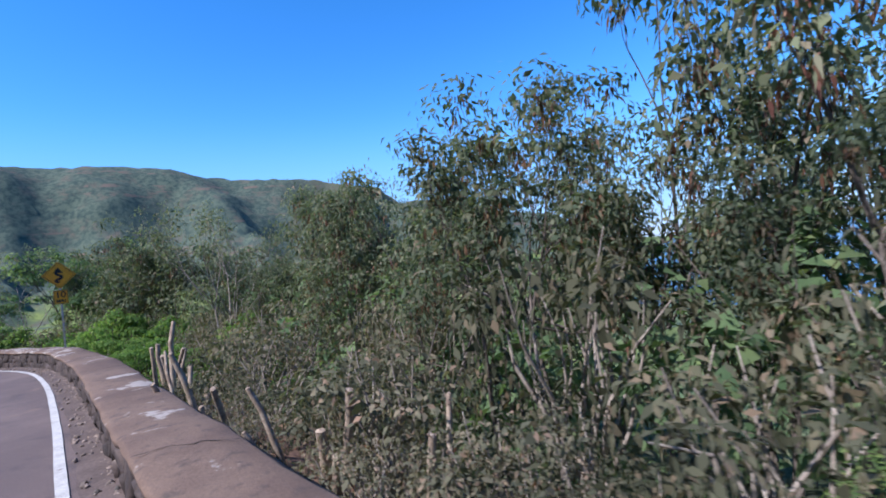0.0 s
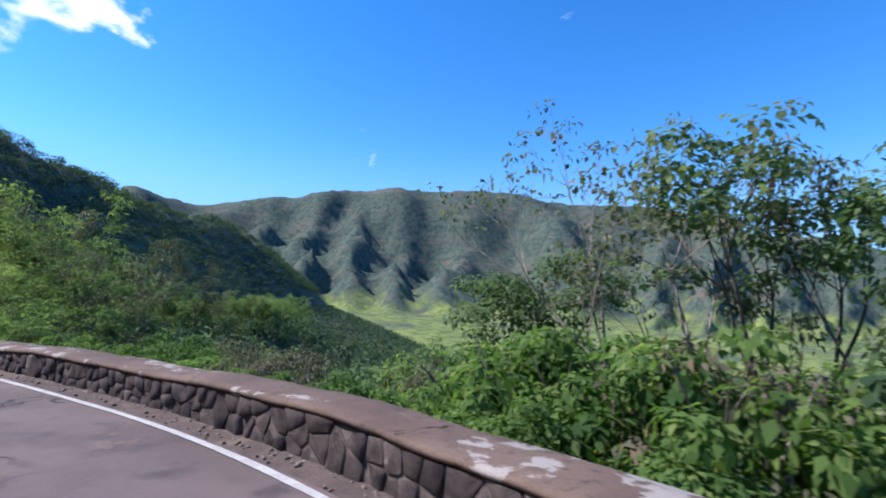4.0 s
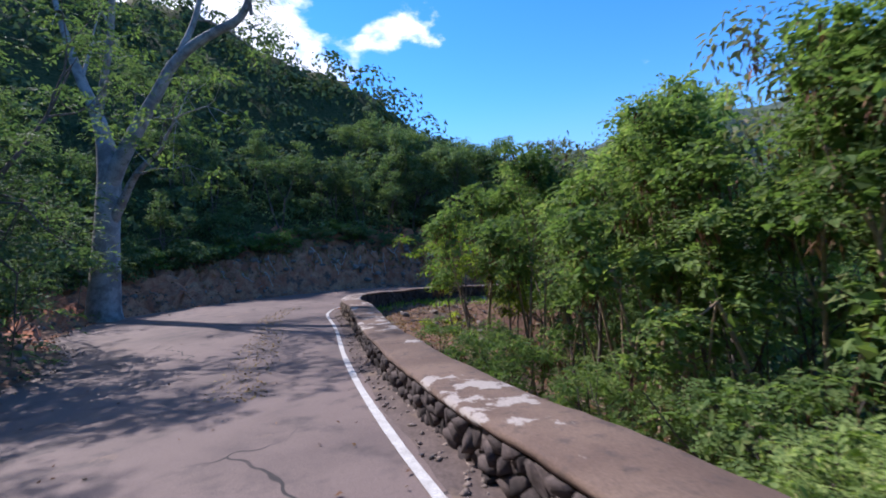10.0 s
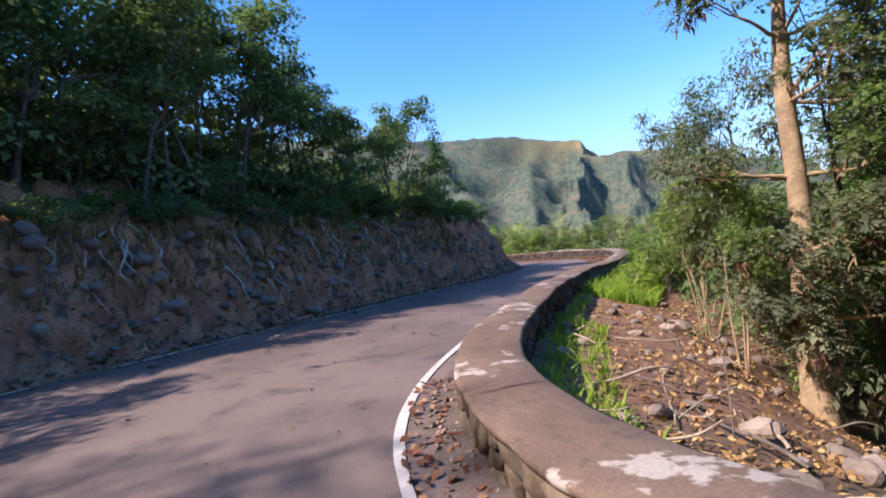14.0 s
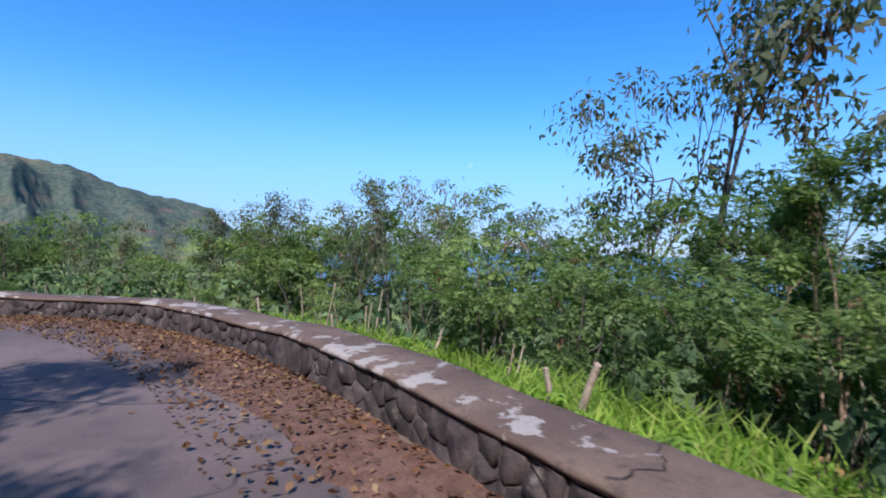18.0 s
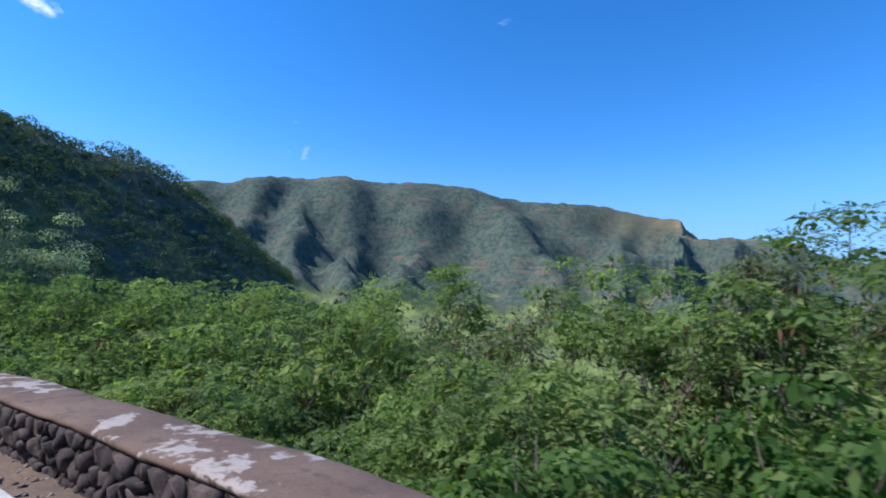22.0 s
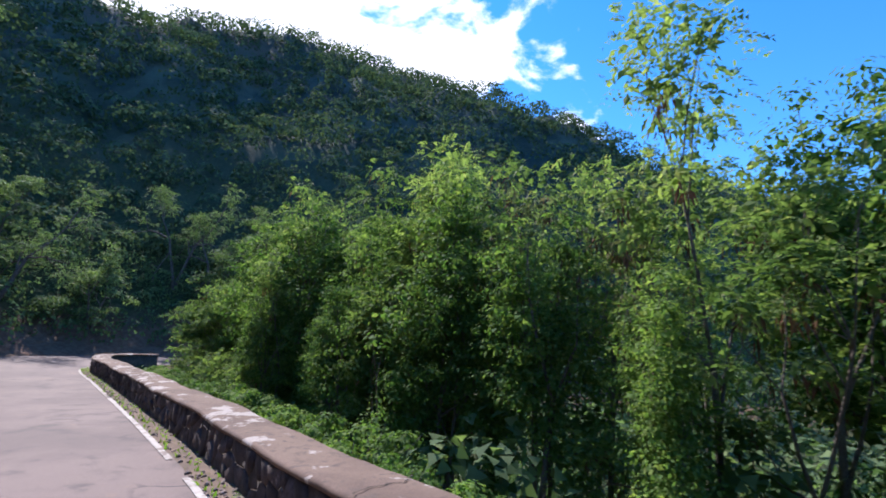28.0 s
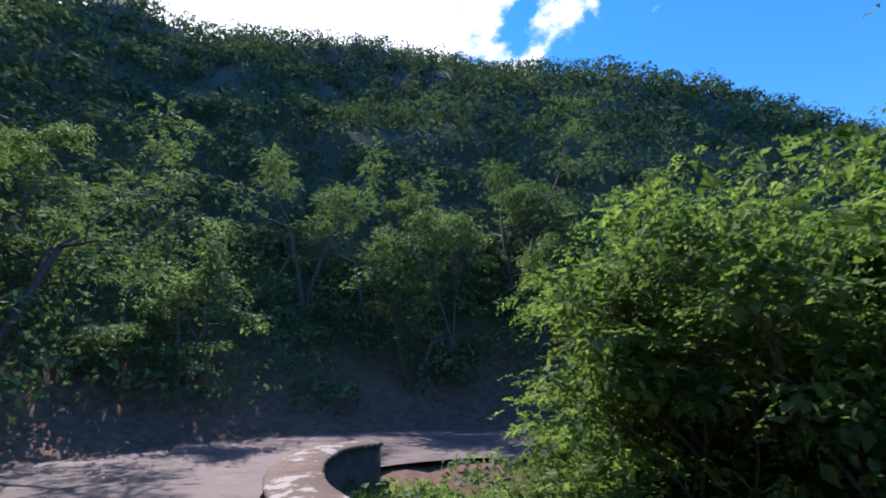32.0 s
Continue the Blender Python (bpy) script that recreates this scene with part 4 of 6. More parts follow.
# the first stretch: dusty open wood behind cut stumps
thicket(-4, 14, 1.1, 1.9, 20, ["grey_bush"], (0.2, 0.6), 0.3)
thicket(-4, 18, 1.9, 3.2, 14, ["grey_bush"], (0.4, 1.2), 0.4)
thicket(-2, 20, 3.4, 6.0, 14, ["dull_tree", "grey_bush", "grey_bush"], (2.2, 3.8))
thicket(0, 26, 6.0, 9, 12, ["dusty_tree", "dull_tree"], (3.6, 5.2), 0.4)
thicket(2, 26, 9, 15, 14, ["dusty_tree"], (3.8, 5.4), 0.4)
thicket(-9, 8, 6.0, 9, 11, ["dull_tree"], (6.0, 8.4), 0.4)
thicket(7, 12, 6.0, 8, 3, ["dull_tree"], (4.0, 5.0), 0.4)
thicket(18, 21, 3.8, 5.2, 3, ["bare_tree"], (3.8, 4.6))
thicket(1.5, 5, 2.0, 3.0, 2, ["feather_bush"], (0.5, 0.9))
thicket(16, 32, 12, 18, 7, ["dusty_tree", "dull_tree"], (2.6, 4.2), 0.4)
# leafy bushes by the sign
thicket(17, 36, 1.4, 2.4, 17, ["green_bush"], (0.3, 0.8), 0.35)
thicket(18, 34, 2.6, 5, 13, ["green_bush", "green_bush", "grey_bush"], (0.9, 1.7))
thicket(27, 34, 5.0, 8.5, 9, ["hill_tree", "dull_tree"], (3.8, 5.2))
thicket(24, 34, 4.0, 6, 8, ["green_bush", "grey_bush"], (2.0, 3.0), 0.5)
thicket(18, 27, 5, 9, 8, ["grey_bush", "green_bush"], (1.9, 3.0), 0.5)
thicket(22, 29, 6, 9, 3, ["bare_tree"], (4.4, 5.2))
thicket(18.5, 23, 8, 11, 5, ["dull_tree"], (5.2, 6.8), 0.4)
thicket(26.0, 27.6, 4.8, 6.2, 3, ["dusty_tree"], (4.8, 5.6))
# the open view
thicket(34, 54, 1.4, 2.6, 17, ["green_bush"], (0.1, 0.55), 0.35)
thicket(34, 56, 3, 8, 20, ["green_bush", "grey_bush", "fern_bush"], (0.0, 0.8))
thicket(34, 60, 8, 18, 18, ["green_bush", "fern_bush", "grey_bush"], (-0.8, 0.5), 0.4)
thicket(32.4, 37, 2.5, 6, 13, ["green_bush"], (1.8, 3.0), 0.4)
thicket(36.2, 37.4, 5, 6, 2, ["hill_tree"], (2.4, 2.9), 0.4)
thicket(34.4, 35.6, 5, 5.8, 2, ["bare_tree"], (5.0, 5.5), 0.5, 1.6)
# feathery thicket
thicket(51, 77, 1.7, 2.9, 20, ["feather_bush"], (0.6, 1.7))
thicket(77, 90, 2.0, 3.2, 9, ["feather_bush", "fern_bush"], (0.0, 0.7), 0.3)
thicket(54, 78, 3.2, 5.0, 17, ["feather_bush", "round_tree", "feather_tree"], (2.3, 3.8), 0.45, 1.5)
thicket(78, 89, 2.8, 5.2, 8, ["pole_tree"], (3.2, 4.6), 0.4)
thicket(95.2, 97.6, 4.0, 5.4, 3, ["lime_tree"], (2.6, 3.6), 0.4)
thicket(84, 92, 6.0, 9.5, 6, ["pole_tree", "pole_tree", "dull_tree"], (3.6, 5.6), 0.4)
thicket(56, 84, 5.4, 9.5, 23, ["feather_tree", "round_tree", "dull_tree", "feather_tree"], (3.2, 4.9), 0.4)
thicket(62, 68.5, 6.2, 8.5, 6, ["dull_tree", "feather_tree"], (5.8, 7.6), 0.4)
thicket(69, 76, 6.2, 8.5, 4, ["feather_tree"], (3.4, 4.4), 0.4)
thicket(84, 92, 6.2, 8, 4, ["feather_tree"], (3.8, 4.8), 0.4)
# the bend
thicket(96, 116, 7.0, 11, 8, ["lime_tree", "dull_tree", "feather_tree"], (2.5, 4.5))
thicket(84, 96, 9, 14, 6, ["feather_tree", "dull_tree"], (3.0, 4.8))
thicket(110, 117, 4.2, 6.2, 5, ["pole_tree"], (2.2, 3.4))
thicket(113, 119, 7.5, 10.5, 6, ["canopy_tree"], (5.2, 6.6), 0.3)
thicket(120, 130, 2.8, 4.2, 7, ["feather_bush", "round_tree"], (1.2, 2.4))
thicket(120.5, 127, 4.8, 6.8, 8, ["round_tree", "feather_tree", "pole_tree"], (2.0, 3.2))
thicket(110, 127, 6.5, 10, 12, ["feather_tree", "pole_tree", "fern_bush"], (2.6, 3.8), 0.5)
# a tall airy tree and its neighbour on the slope below the bend
plant("dull_tree_0", -80.5, 41.4, 1.62, 40)
plant("dull_tree_1", -78.6, 44.0, 1.4, 200)
# beyond the bend: a grassy edge, thin trees behind it
thicket(128, 152, 3.6, 5, 6, ["feather_bush", "fern_bush"], (0.5, 1.0))
thicket(129, 153, 5, 7.5, 27, ["dull_tree", "round_tree", "feather_tree", "dull_tree"], (2.0, 3.2))
thicket(124, 158, 8, 13, 26, ["round_tree", "feather_tree"], (2.5, 3.7), 0.4)
thicket(110, 128, 9, 15, 10, ["feather_tree"], (3.2, 5.0), 0.4)
thicket(136.4, 137.6, 6.0, 7.0, 2, ["dull_tree"], (3.3, 3.7), 0.4)
thicket(131, 134, 5.4, 7.5, 4, ["dull_tree", "feather_tree"], (3.5, 4.2), 0.4)
thicket(119, 152, 1.15, 2.2, 34, ["creeper"], (0.1, 0.5), 0.45, 1.3)
thicket(60, 76, 1.0, 1.2, 5, ["creeper"], (0.35, 0.5), 0.3, 0.6)
# green bushes level with the eye
thicket(150, 176, 1.5, 2.6, 20, ["green_bush", "feather_bush"], (0.2, 0.75))
thicket(148, 178, 2.8, 6, 24, ["green_bush", "feather_bush", "fern_bush"], (0.9, 1.5))
thicket(148, 180, 6, 12, 20, ["green_bush", "fern_bush"], (0.9, 1.6))
thicket(146, 159, 4.5, 9, 11, ["dull_tree", "feather_tree", "round_tree"], (1.8, 2.7))
thicket(149.5, 151, 2.3, 2.9, 2, ["lime_tree"], (1.2, 1.5), 0.3)
# the silvery trees behind the breach
thicket(180, 189.5, 5.2, 8.5, 12, ["silver_tree"], (6.2, 7.8), 0.4)
thicket(178, 187, 8.5, 11, 6, ["silver_tree"], (5.6, 7.0), 0.4)
thicket(184, 188, 9, 10.6, 4, ["silver_tree"], (5.9, 6.6), 0.4)
thicket(181, 187, 6.4, 9, 5, ["silver_tree"], (6.0, 7.2), 0.4)
thicket(158, 178, 5, 10, 22, ["round_tree", "round_tree", "feather_tree"], (1.9, 2.5), 0.5)
thicket(174, 197, 1.6, 3.0, 18, ["feather_bush", "green_bush"], (0.4, 1.2))
thicket(178, 190, 3.2, 5.0, 9, ["feather_bush"], (1.8, 3.0), 0.5)
thicket(189, 201, 3.2, 5.0, 10, ["feather_bush", "feather_bush", "round_tree"], (2.2, 3.4), 0.5, 1.4)
# vine-hung trees down to the last bend
thicket(194, 208, 1.7, 2.4, 9, ["green_bush", "feather_bush"], (0.1, 0.8))
thicket(208, 226, 2.3, 3.0, 10, ["green_bush"], (0.0, 0.5))
thicket(194, 220, 4.0, 5.4, 16, ["vine_tree", "pole_tree", "feather_tree"], (2.8, 4.4), 0.5)
thicket(200, 218, 5.2, 9, 16, ["vine_tree", "feather_tree", "feather_tree"], (5.2, 7.4), 0.4)
thicket(212, 214, 6.6, 8.0, 2, ["dull_tree", "feather_tree"], (7.4, 8.2), 0.4)
thicket(208, 218.5, 5.4, 7.0, 10, ["vine_tree", "feather_tree", "dull_tree"], (4.8, 6.2), 0.4)
thicket(218.5, 225, 5.4, 7.0, 8, ["vine_tree", "feather_tree", "vine_tree"], (7.0, 8.4), 0.4)
thicket(219, 226, 4.2, 5.4, 8, ["feather_bush"], (0.8, 1.8), 0.5)
thicket(227.4, 231, 5.2, 7.2, 7, ["round_tree", "round_tree", "vine_tree"], (4.0, 5.0), 0.4)
thicket(226.5, 229, 7.0, 9.0, 4, ["silver_tree", "vine_tree"], (4.4, 5.2), 0.5)
thicket(228, 233, 4.6, 5.6, 4, ["feather_bush"], (0.6, 1.4))
thicket(231, 238, 3.0, 9, 9, ["fern_bush"], (-0.4, 0.6))
thicket(226, 236, 2.0, 3.0, 5, ["green_bush"], (-0.5, -0.1), 0.25)


def bank_plants(s0, s1, u0, u1, count, kinds, size):
    """Plants on the uphill side, so far beyond the road's edge."""
    for i in range(count):
        s = s0 + (s1 - s0) * (i + prng.uniform(0.1, 0.9)) / count
        la = -float(road_w(s)) - prng.uniform(u0, u1)
        x, y, _ = (float(v) for v in on_road(np.array(s), np.array(la)))
        k = prng.choice(kinds)
        v = [n for n in KINDS if n.rsplit("_", 1)[0] == k]
        plant(prng.choice(v), x, y, prng.uniform(*size), prng.uniform(0, 360), float(land(np.array([x]), np.array([y]))[0]) - 0.1, prng.uniform(0.85, 1.15))


bank_plants(48, 100, 4.0, 7, 12, ["hill_tree"], (0.7, 0.9))
bank_plants(48, 100, 3.0, 9, 16, ["dark_bush"], (0.8, 1.3))
bank_plants(52, 104, 9, 15, 12, ["canopy_tree"], (0.8, 1.05))
bank_plants(58, 98, 2.4, 4.6, 16, ["canopy_tree"], (0.85, 1.1))
bank_plants(222, 246, 3.5, 7, 8, ["canopy_tree"], (0.8, 1.0))
bank_plants(95, 106, 2.6, 4.4, 34, ["dark_bush", "dark_bush", "green_bush"], (0.7, 1.1))
bank_plants(95, 105, 4.2, 8, 22, ["dark_bush", "hill_tree"], (0.7, 0.95))
bank_plants(105, 134, 2.4, 3.4, 22, ["dark_bush", "dark_bush", "green_bush"], (0.6, 0.95))
bank_plants(105, 118, 3.4, 6.5, 16, ["dark_bush", "hill_tree"], (0.7, 1.0))
bank_plants(116, 124, 2.4, 5.0, 10, ["hill_tree", "hill_tree", "dark_bush"], (0.75, 0.95))
bank_plants(118, 136, 3.4, 6.5, 10, ["dark_bush"], (0.7, 1.0))
bank_plants(107, 116, 3.0, 5.5, 9, ["hill_tree"], (0.95, 1.15))
bank_plants(97, 117, 7, 12, 14, ["hill_tree"], (0.75, 1.05))
bank_plants(226, 275, 1.5, 5, 22, ["dark_bush", "hill_tree"], (0.9, 1.3))
bank_plants(232, 275, 6, 11, 12, ["hill_tree"], (0.8, 1.2))


# ---- far woods: clumps of leaves over the hill and the lower slope ----
def woods(name, xy, size, leaves, leaf, material, label, seed, tall=None):
    rng = np.random.RandomState(seed)
    z = land(xy[:, 0], xy[:, 1])
    n = len(xy)
    rad = size * rng.uniform(0.6, 1.3, n)
    half = rad * 0.8 if tall is None else np.maximum((tall - z) / 2, 0.3)
    c = np.c_[xy, z + (rad * 0.35 if tall is None else half)]
    d = unit(rng.randn(n, leaves, 3) + np.array([0, 0, 0.6]))
    r = rng.uniform(0.8, 1.06, (n, leaves, 1))
    at = c[:, None] + d * r * np.stack([rad, rad, half], 1)[:, None]
    nrm = unit(d + rng.randn(n, leaves, 3) * 0.22).reshape(-1, 3)
    way = rng.randn(n * leaves, 3)
    way = unit(way - nrm * (way * nrm).sum(1, keepdims=True))
    side = np.cross(nrm, way)
    L = leaf * rng.uniform(0.6, 1.35, (n * leaves, 1))
    p = at.reshape(-1, 3)
    v = np.stack([p + side * L * 0.45, p + way * L, p - side * L * 0.45], 1).reshape(-1, 3)
    ob = new(name, mesh_of(name, v, quads(v, 3), material))
    return tagged(ob, label, "woods", kind="stuff")


wr = np.random.RandomState(5)


def spread_over(x0, x1, y0, y1, step):
    gx_, gy_ = np.meshgrid(np.arange(x0, x1, step), np.arange(y0, y1, step))
    q = np.c_[gx_.ravel(), gy_.ravel()] + wr.uniform(-0.45, 0.45, (gx_.size, 2)) * step
    s, d = nearest(q[:, 0], q[:, 1])
    return q, s, d, -d - road_w(s)


q, qs, qd, qu = spread_over(-330, -20, -150, 230, 3.1)
hill = ((qd < 0) & (qu > 7) & (qu < 86) & (qs > 60)) | ((qs > 264) & (qu > -9) & (qu < 12))
near_foot = hill & (qu < 30) & (qs > 225)
woods("hill_woods", q[hill & ~near_foot], 2.6, 100, 0.52, M_HILL, "dark green scrub woods covering the steep hill", 6)
woods("hill_woods", q[near_foot], 2.6, 170, 0.36, M_HILL, "taller green woods at the foot of the hill", 7)
valley = (qd > np.where(qs > 240, 3.5, 14)) & (qd < 100) & (qs > 15) & (qs < 480)
woods("valley_woods", q[valley], 2.3, 40, 0.62, M_HILL, "green scrub falling away below the road", 8)
q, qs, qd, qu = spread_over(-10, 120, -40, 110, 3.4)
woods("valley_woods", q[(qd > 14) & (qd < 70)], 2.4, 40, 0.62, M_HILL, "dusty scrub on the seaward slope", 9)
# scrub that closes the foot of the hill
q, qs, qd, qu = spread_over(-215, -20, -20, 110, 1.7)
foot = (qd < 0) & (qu < 11) & (qs > 38) & (qs < 330) & (qu > np.interp(qs, [84, 93, 98, 134, 140, 225, 230], [1.6, 1.8, 3.6, 3.6, 3.0, 3.0, 1.6]))
woods("bank_scrub", q[foot], 1.35, 150, 0.21, M_LEAF_DARK, "dense leafy scrub closing the foot of the hill", 12)
# shaded undergrowth between the roadside plants
q, qs, qd, qu = spread_over(-190, 12, -12, 66, 1.5)
under = (qd > 3.2) & (qd < 14) & (qs > -8) & (qs < 240) & ~((qs > 80) & (qs < 118) & (qd < 7.5)) & ~((qs > 225) & (qd < 6))
level = np.interp(qs, [0, 15, 25, 34, 52, 60, 90, 120, 130, 150, 156, 180, 190, 216, 224, 240], [0.6, 0.6, 0.5, -0.5, -0.5, 0.8, 1.0, 1.0, 1.2, 0.9, -0.2, -0.2, 0.8, 1.0, 0.2, -0.3])
level = np.where((qs < 27) & (qd > 6.5), 2.0, level)
rise = np.where(qd > 4.5, level, np.minimum(level, 0.0)) - 0.08 * (qd - 5)
woods("undergrowth", q[under], 0.95, 60, 0.24, M_LEAF_DARK, "dim tangled undergrowth behind the roadside bushes", 10, (road_z(qs) + rise + wr.uniform(-0.5, 0.3, len(qs)))[under])
low_ground = (qd > 0.95) & (qd < 6) & (qs > 221) & (qs < 246)
woods("undergrowth", q[low_ground], 0.8, 70, 0.16, M_LEAF_DARK, "low dark ferns inside the last bend", 13, (road_z(qs) + wr.uniform(-0.3, 0.1, len(qs)))[low_ground])
# fuller bushes on the downhill verge of the last bends
thicket(160, 178, 3.2, 7, 14, ["feather_bush", "green_bush", "round_tree"], (1.8, 2.6), 0.5)
thicket(176, 181, 3.2, 5.0, 6, ["feather_bush", "feather_tree"], (2.0, 3.0), 0.5)
thicket(179, 187, 2.6, 4.2, 9, ["feather_bush", "feather_tree"], (2.4, 3.8), 0.5)
thicket(230, 240, 2.0, 4.0, 12, ["green_bush", "fern_bush"], (-0.5, 0.1), 0.25)


# ---- shaped helpers ----
def part_bm(name, bm, material, parent, label="", smooth=False):
    bmesh.ops.recalc_face_normals(bm, faces=bm.faces)
    me = bpy.data.meshes.new(name)
    bm.to_mesh(me)
    bm.free()
    me.materials.append(material)
    if smooth:
        me.polygons.foreach_set("use_smooth", np.ones(len(me.polygons), bool))
    return part(name, me, parent, label)


def box(bm, size, at=(0, 0, 0), bevel=0.0, turn=None):
    m = Matrix.Translation(at) @ (turn.to_4x4() if turn else Matrix()) @ Matrix.Diagonal((*size, 1))
    made = bmesh.ops.create_cube(bm, size=1, matrix=m)["verts"]
    if bevel:
        edges = {e for v in made for e in v.link_edges}
        bmesh.ops.bevel(bm, geom=list(edges), offset=bevel, segments=2, affect="EDGES", profile=0.5)


def prism(bm, outline, depth):
    """A flat outline in x, z given thickness along y."""
    a = [bm.verts.new((x, 0, z)) for x, z in outline]
    b = [bm.verts.new((x, depth, z)) for x, z in outline]
    bm.faces.new(a)
    bm.faces.new(b[::-1])
    for i in range(len(a)):
        j = (i + 1) % len(a)
        bm.faces.new((a[j], a[i], b[i], b[j]))


def rooted(name, x, y, z, turn, label, category, group=""):
    ob = new(name)
    ob.empty_display_size = 0.3
    ob.matrix_basis = pose(x, y, z, 0, 0, turn)
    return tagged(ob, label, category, group)


def height_at(x, y):
    return float(land(np.array([x]), np.array([y]))[0])


M_SIGN = surface("sign_yellow", (0.80, 0.36, 0.02), (0.72, 0.31, 0.02), 3, 0.45, 0.05, 0.002, 60)
M_SIGN_BLACK = surface("sign_black", (0.012, 0.012, 0.014), (0.02, 0.02, 0.022), 3, 0.5, 0.05, 0.002, 60)
M_STEEL = surface("galvanised", (0.42, 0.43, 0.44), (0.32, 0.33, 0.34), 8, 0.4, 0.1, 0.003, 80, metal=0.8)
M_ORANGE = surface("board_orange", (0.80, 0.13, 0.015), (0.72, 0.11, 0.012), 3, 0.45, 0.05, 0.002, 60)
M_WHITE = surface("board_white", (0.66, 0.70, 0.78), (0.58, 0.62, 0.70), 3, 0.45, 0.05, 0.002, 60)
M_LEG = surface("barricade_leg", (0.055, 0.055, 0.06), (0.09, 0.085, 0.08), 6, 0.6, 0.1, 0.003, 60)
M_CONCRETE = surface("barrier_concrete", (0.62, 0.54, 0.43), (0.54, 0.46, 0.36), 1.5, 0.85, 0.4, 0.01, 40, (0.26, 0.22, 0.19), (0.62, 0.72), 2.0)
M_WOOD_CUT = surface("weathered_wood", (0.42, 0.33, 0.25), (0.26, 0.195, 0.145), 9, 0.9, 0.7, 0.02, 50, (0.18, 0.13, 0.10), (0.60, 0.70), 3.0)


# ---- the winding-road sign on the wall ----
def winding_sign():
    root = rooted("road_sign", -12.03, 15.0, road_z(23.1) + drop(23.1) + 0.47, 40.0, "yellow diamond winding-road sign over a 10 MPH plate", "road sign")
    bm = bmesh.new()
    box(bm, (0.05, 0.05, 2.75), (0, 0.03, 1.30), 0.006)
    post = part_bm("post", bm, M_STEEL, root, "square galvanised steel post")
    half = 0.431
    zc = 2.29
    bm = bmesh.new()

    def diamond(r, d0, d1, corner=0.04):
        pts = []
        for k in range(4):
            a = k * math.pi / 2
            for s in (-1, 1):
                t = a + s * corner
                rr = (r - corner * r * 0.9)
                pts.append((rr * math.sin(t) * 1.0, zc + rr * math.cos(t)))
        return pts, d0, d1

    pts, d0, d1 = diamond(half, 0, 0)
    prism(bm, pts, 0.004)
    plate = part_bm("warning_plate", bm, M_SIGN, root, "yellow diamond plate")
    # black border: four thin bars set in from the edge
    for k in range(4):
        a0, a1 = k * math.pi / 2, (k + 1) * math.pi / 2
        r0, r1 = half * 0.925, half * 0.885
        bm = bmesh.new()
        prism(bm, [(r * math.sin(a), zc + r * math.cos(a)) for r, a in ((r0, a0), (r0, a1), (r1, a1), (r1, a0))], -0.002)
        ob = part_bm("border", bm, M_SIGN_BLACK, plate)
    # the winding arrow: a bent band and its head
    bm = bmesh.new()
    rail = []
    for i in range(33):
        t = i / 32
        x = 0.082 * math.sin(t * 2 * math.pi * 1.42) * (1 if t < 0.97 else 0.6) * (1 if 0.06 < t else t / 0.06)
        rail.append((-x * (1.0 if t < 0.5 else 0.85), zc - 0.235 + 0.33 * t))
    w = 0.036
    left, right_side = [], []
    for i, (x, z) in enumerate(rail):
        x2, z2 = rail[min(i + 1, 32)]
        x1, z1 = rail[max(i - 1, 0)]
        n = math.hypot(x2 - x1, z2 - z1)
        nx, nz = -(z2 - z1) / n, (x2 - x1) / n
        left.append((x + nx * w, z + nz * w))
        right_side.append((x - nx * w, z - nz * w))
    va = [[bm.verts.new((p[0], -0.003, p[1])) for p in side] for side in (left, right_side)]
    for i in range(32):
        bm.faces.new((va[0][i], va[0][i + 1], va[1][i + 1], va[1][i]))
    hx, hz = rail[-1]
    head = [(hx - 0.125, hz - 0.03), (hx + 0.125, hz - 0.03), (hx + 0.005, hz + 0.15)]
    bm.faces.new([bm.verts.new((x, -0.0032, z)) for x, z in head])
    part_bm("winding_arrow", bm, M_SIGN_BLACK, plate, "black winding arrow")
    bm = bmesh.new()
    zp = zc - half - 0.045 - 0.215
    box(bm, (0.36, 0.004, 0.43), (0, 0.002, zp), 0.0)
    low = part_bm("speed_plate", bm, M_SIGN, root, "yellow advisory speed plate")
    for sx, sz, wx, wz in ((0, 0.2, 0.34, 0.012), (0, -0.2, 0.34, 0.012), (0.165, 0, 0.012, 0.40), (-0.165, 0, 0.012, 0.40)):
        bm = bmesh.new()
        box(bm, (wx, 0.002, wz), (sx, -0.0015, zp + sz))
        part_bm("border", bm, M_SIGN_BLACK, low)
    for text, size, dz in (("10", 0.27, -0.01), ("MPH", 0.115, -0.155)):
        fc = bpy.data.curves.new("lettering", "FONT")
        fc.body, fc.size, fc.align_x, fc.extrude, fc.offset = text, size, "CENTER", 0.001, 0.006
        tmp = bpy.data.objects.new("lettering", fc)
        scene.collection.objects.link(tmp)
        me = bpy.data.meshes.new_from_object(tmp.evaluated_get(bpy.context.evaluated_depsgraph_get()))
        bpy.data.objects.remove(tmp)
        me.materials.clear()
        me.materials.append(M_SIGN_BLACK)
        me.transform(pose(0, -0.004, zp + dz, 90, 0, 0))
        part("lettering", me, low, f"black lettering {text}")
    return root


winding_sign()


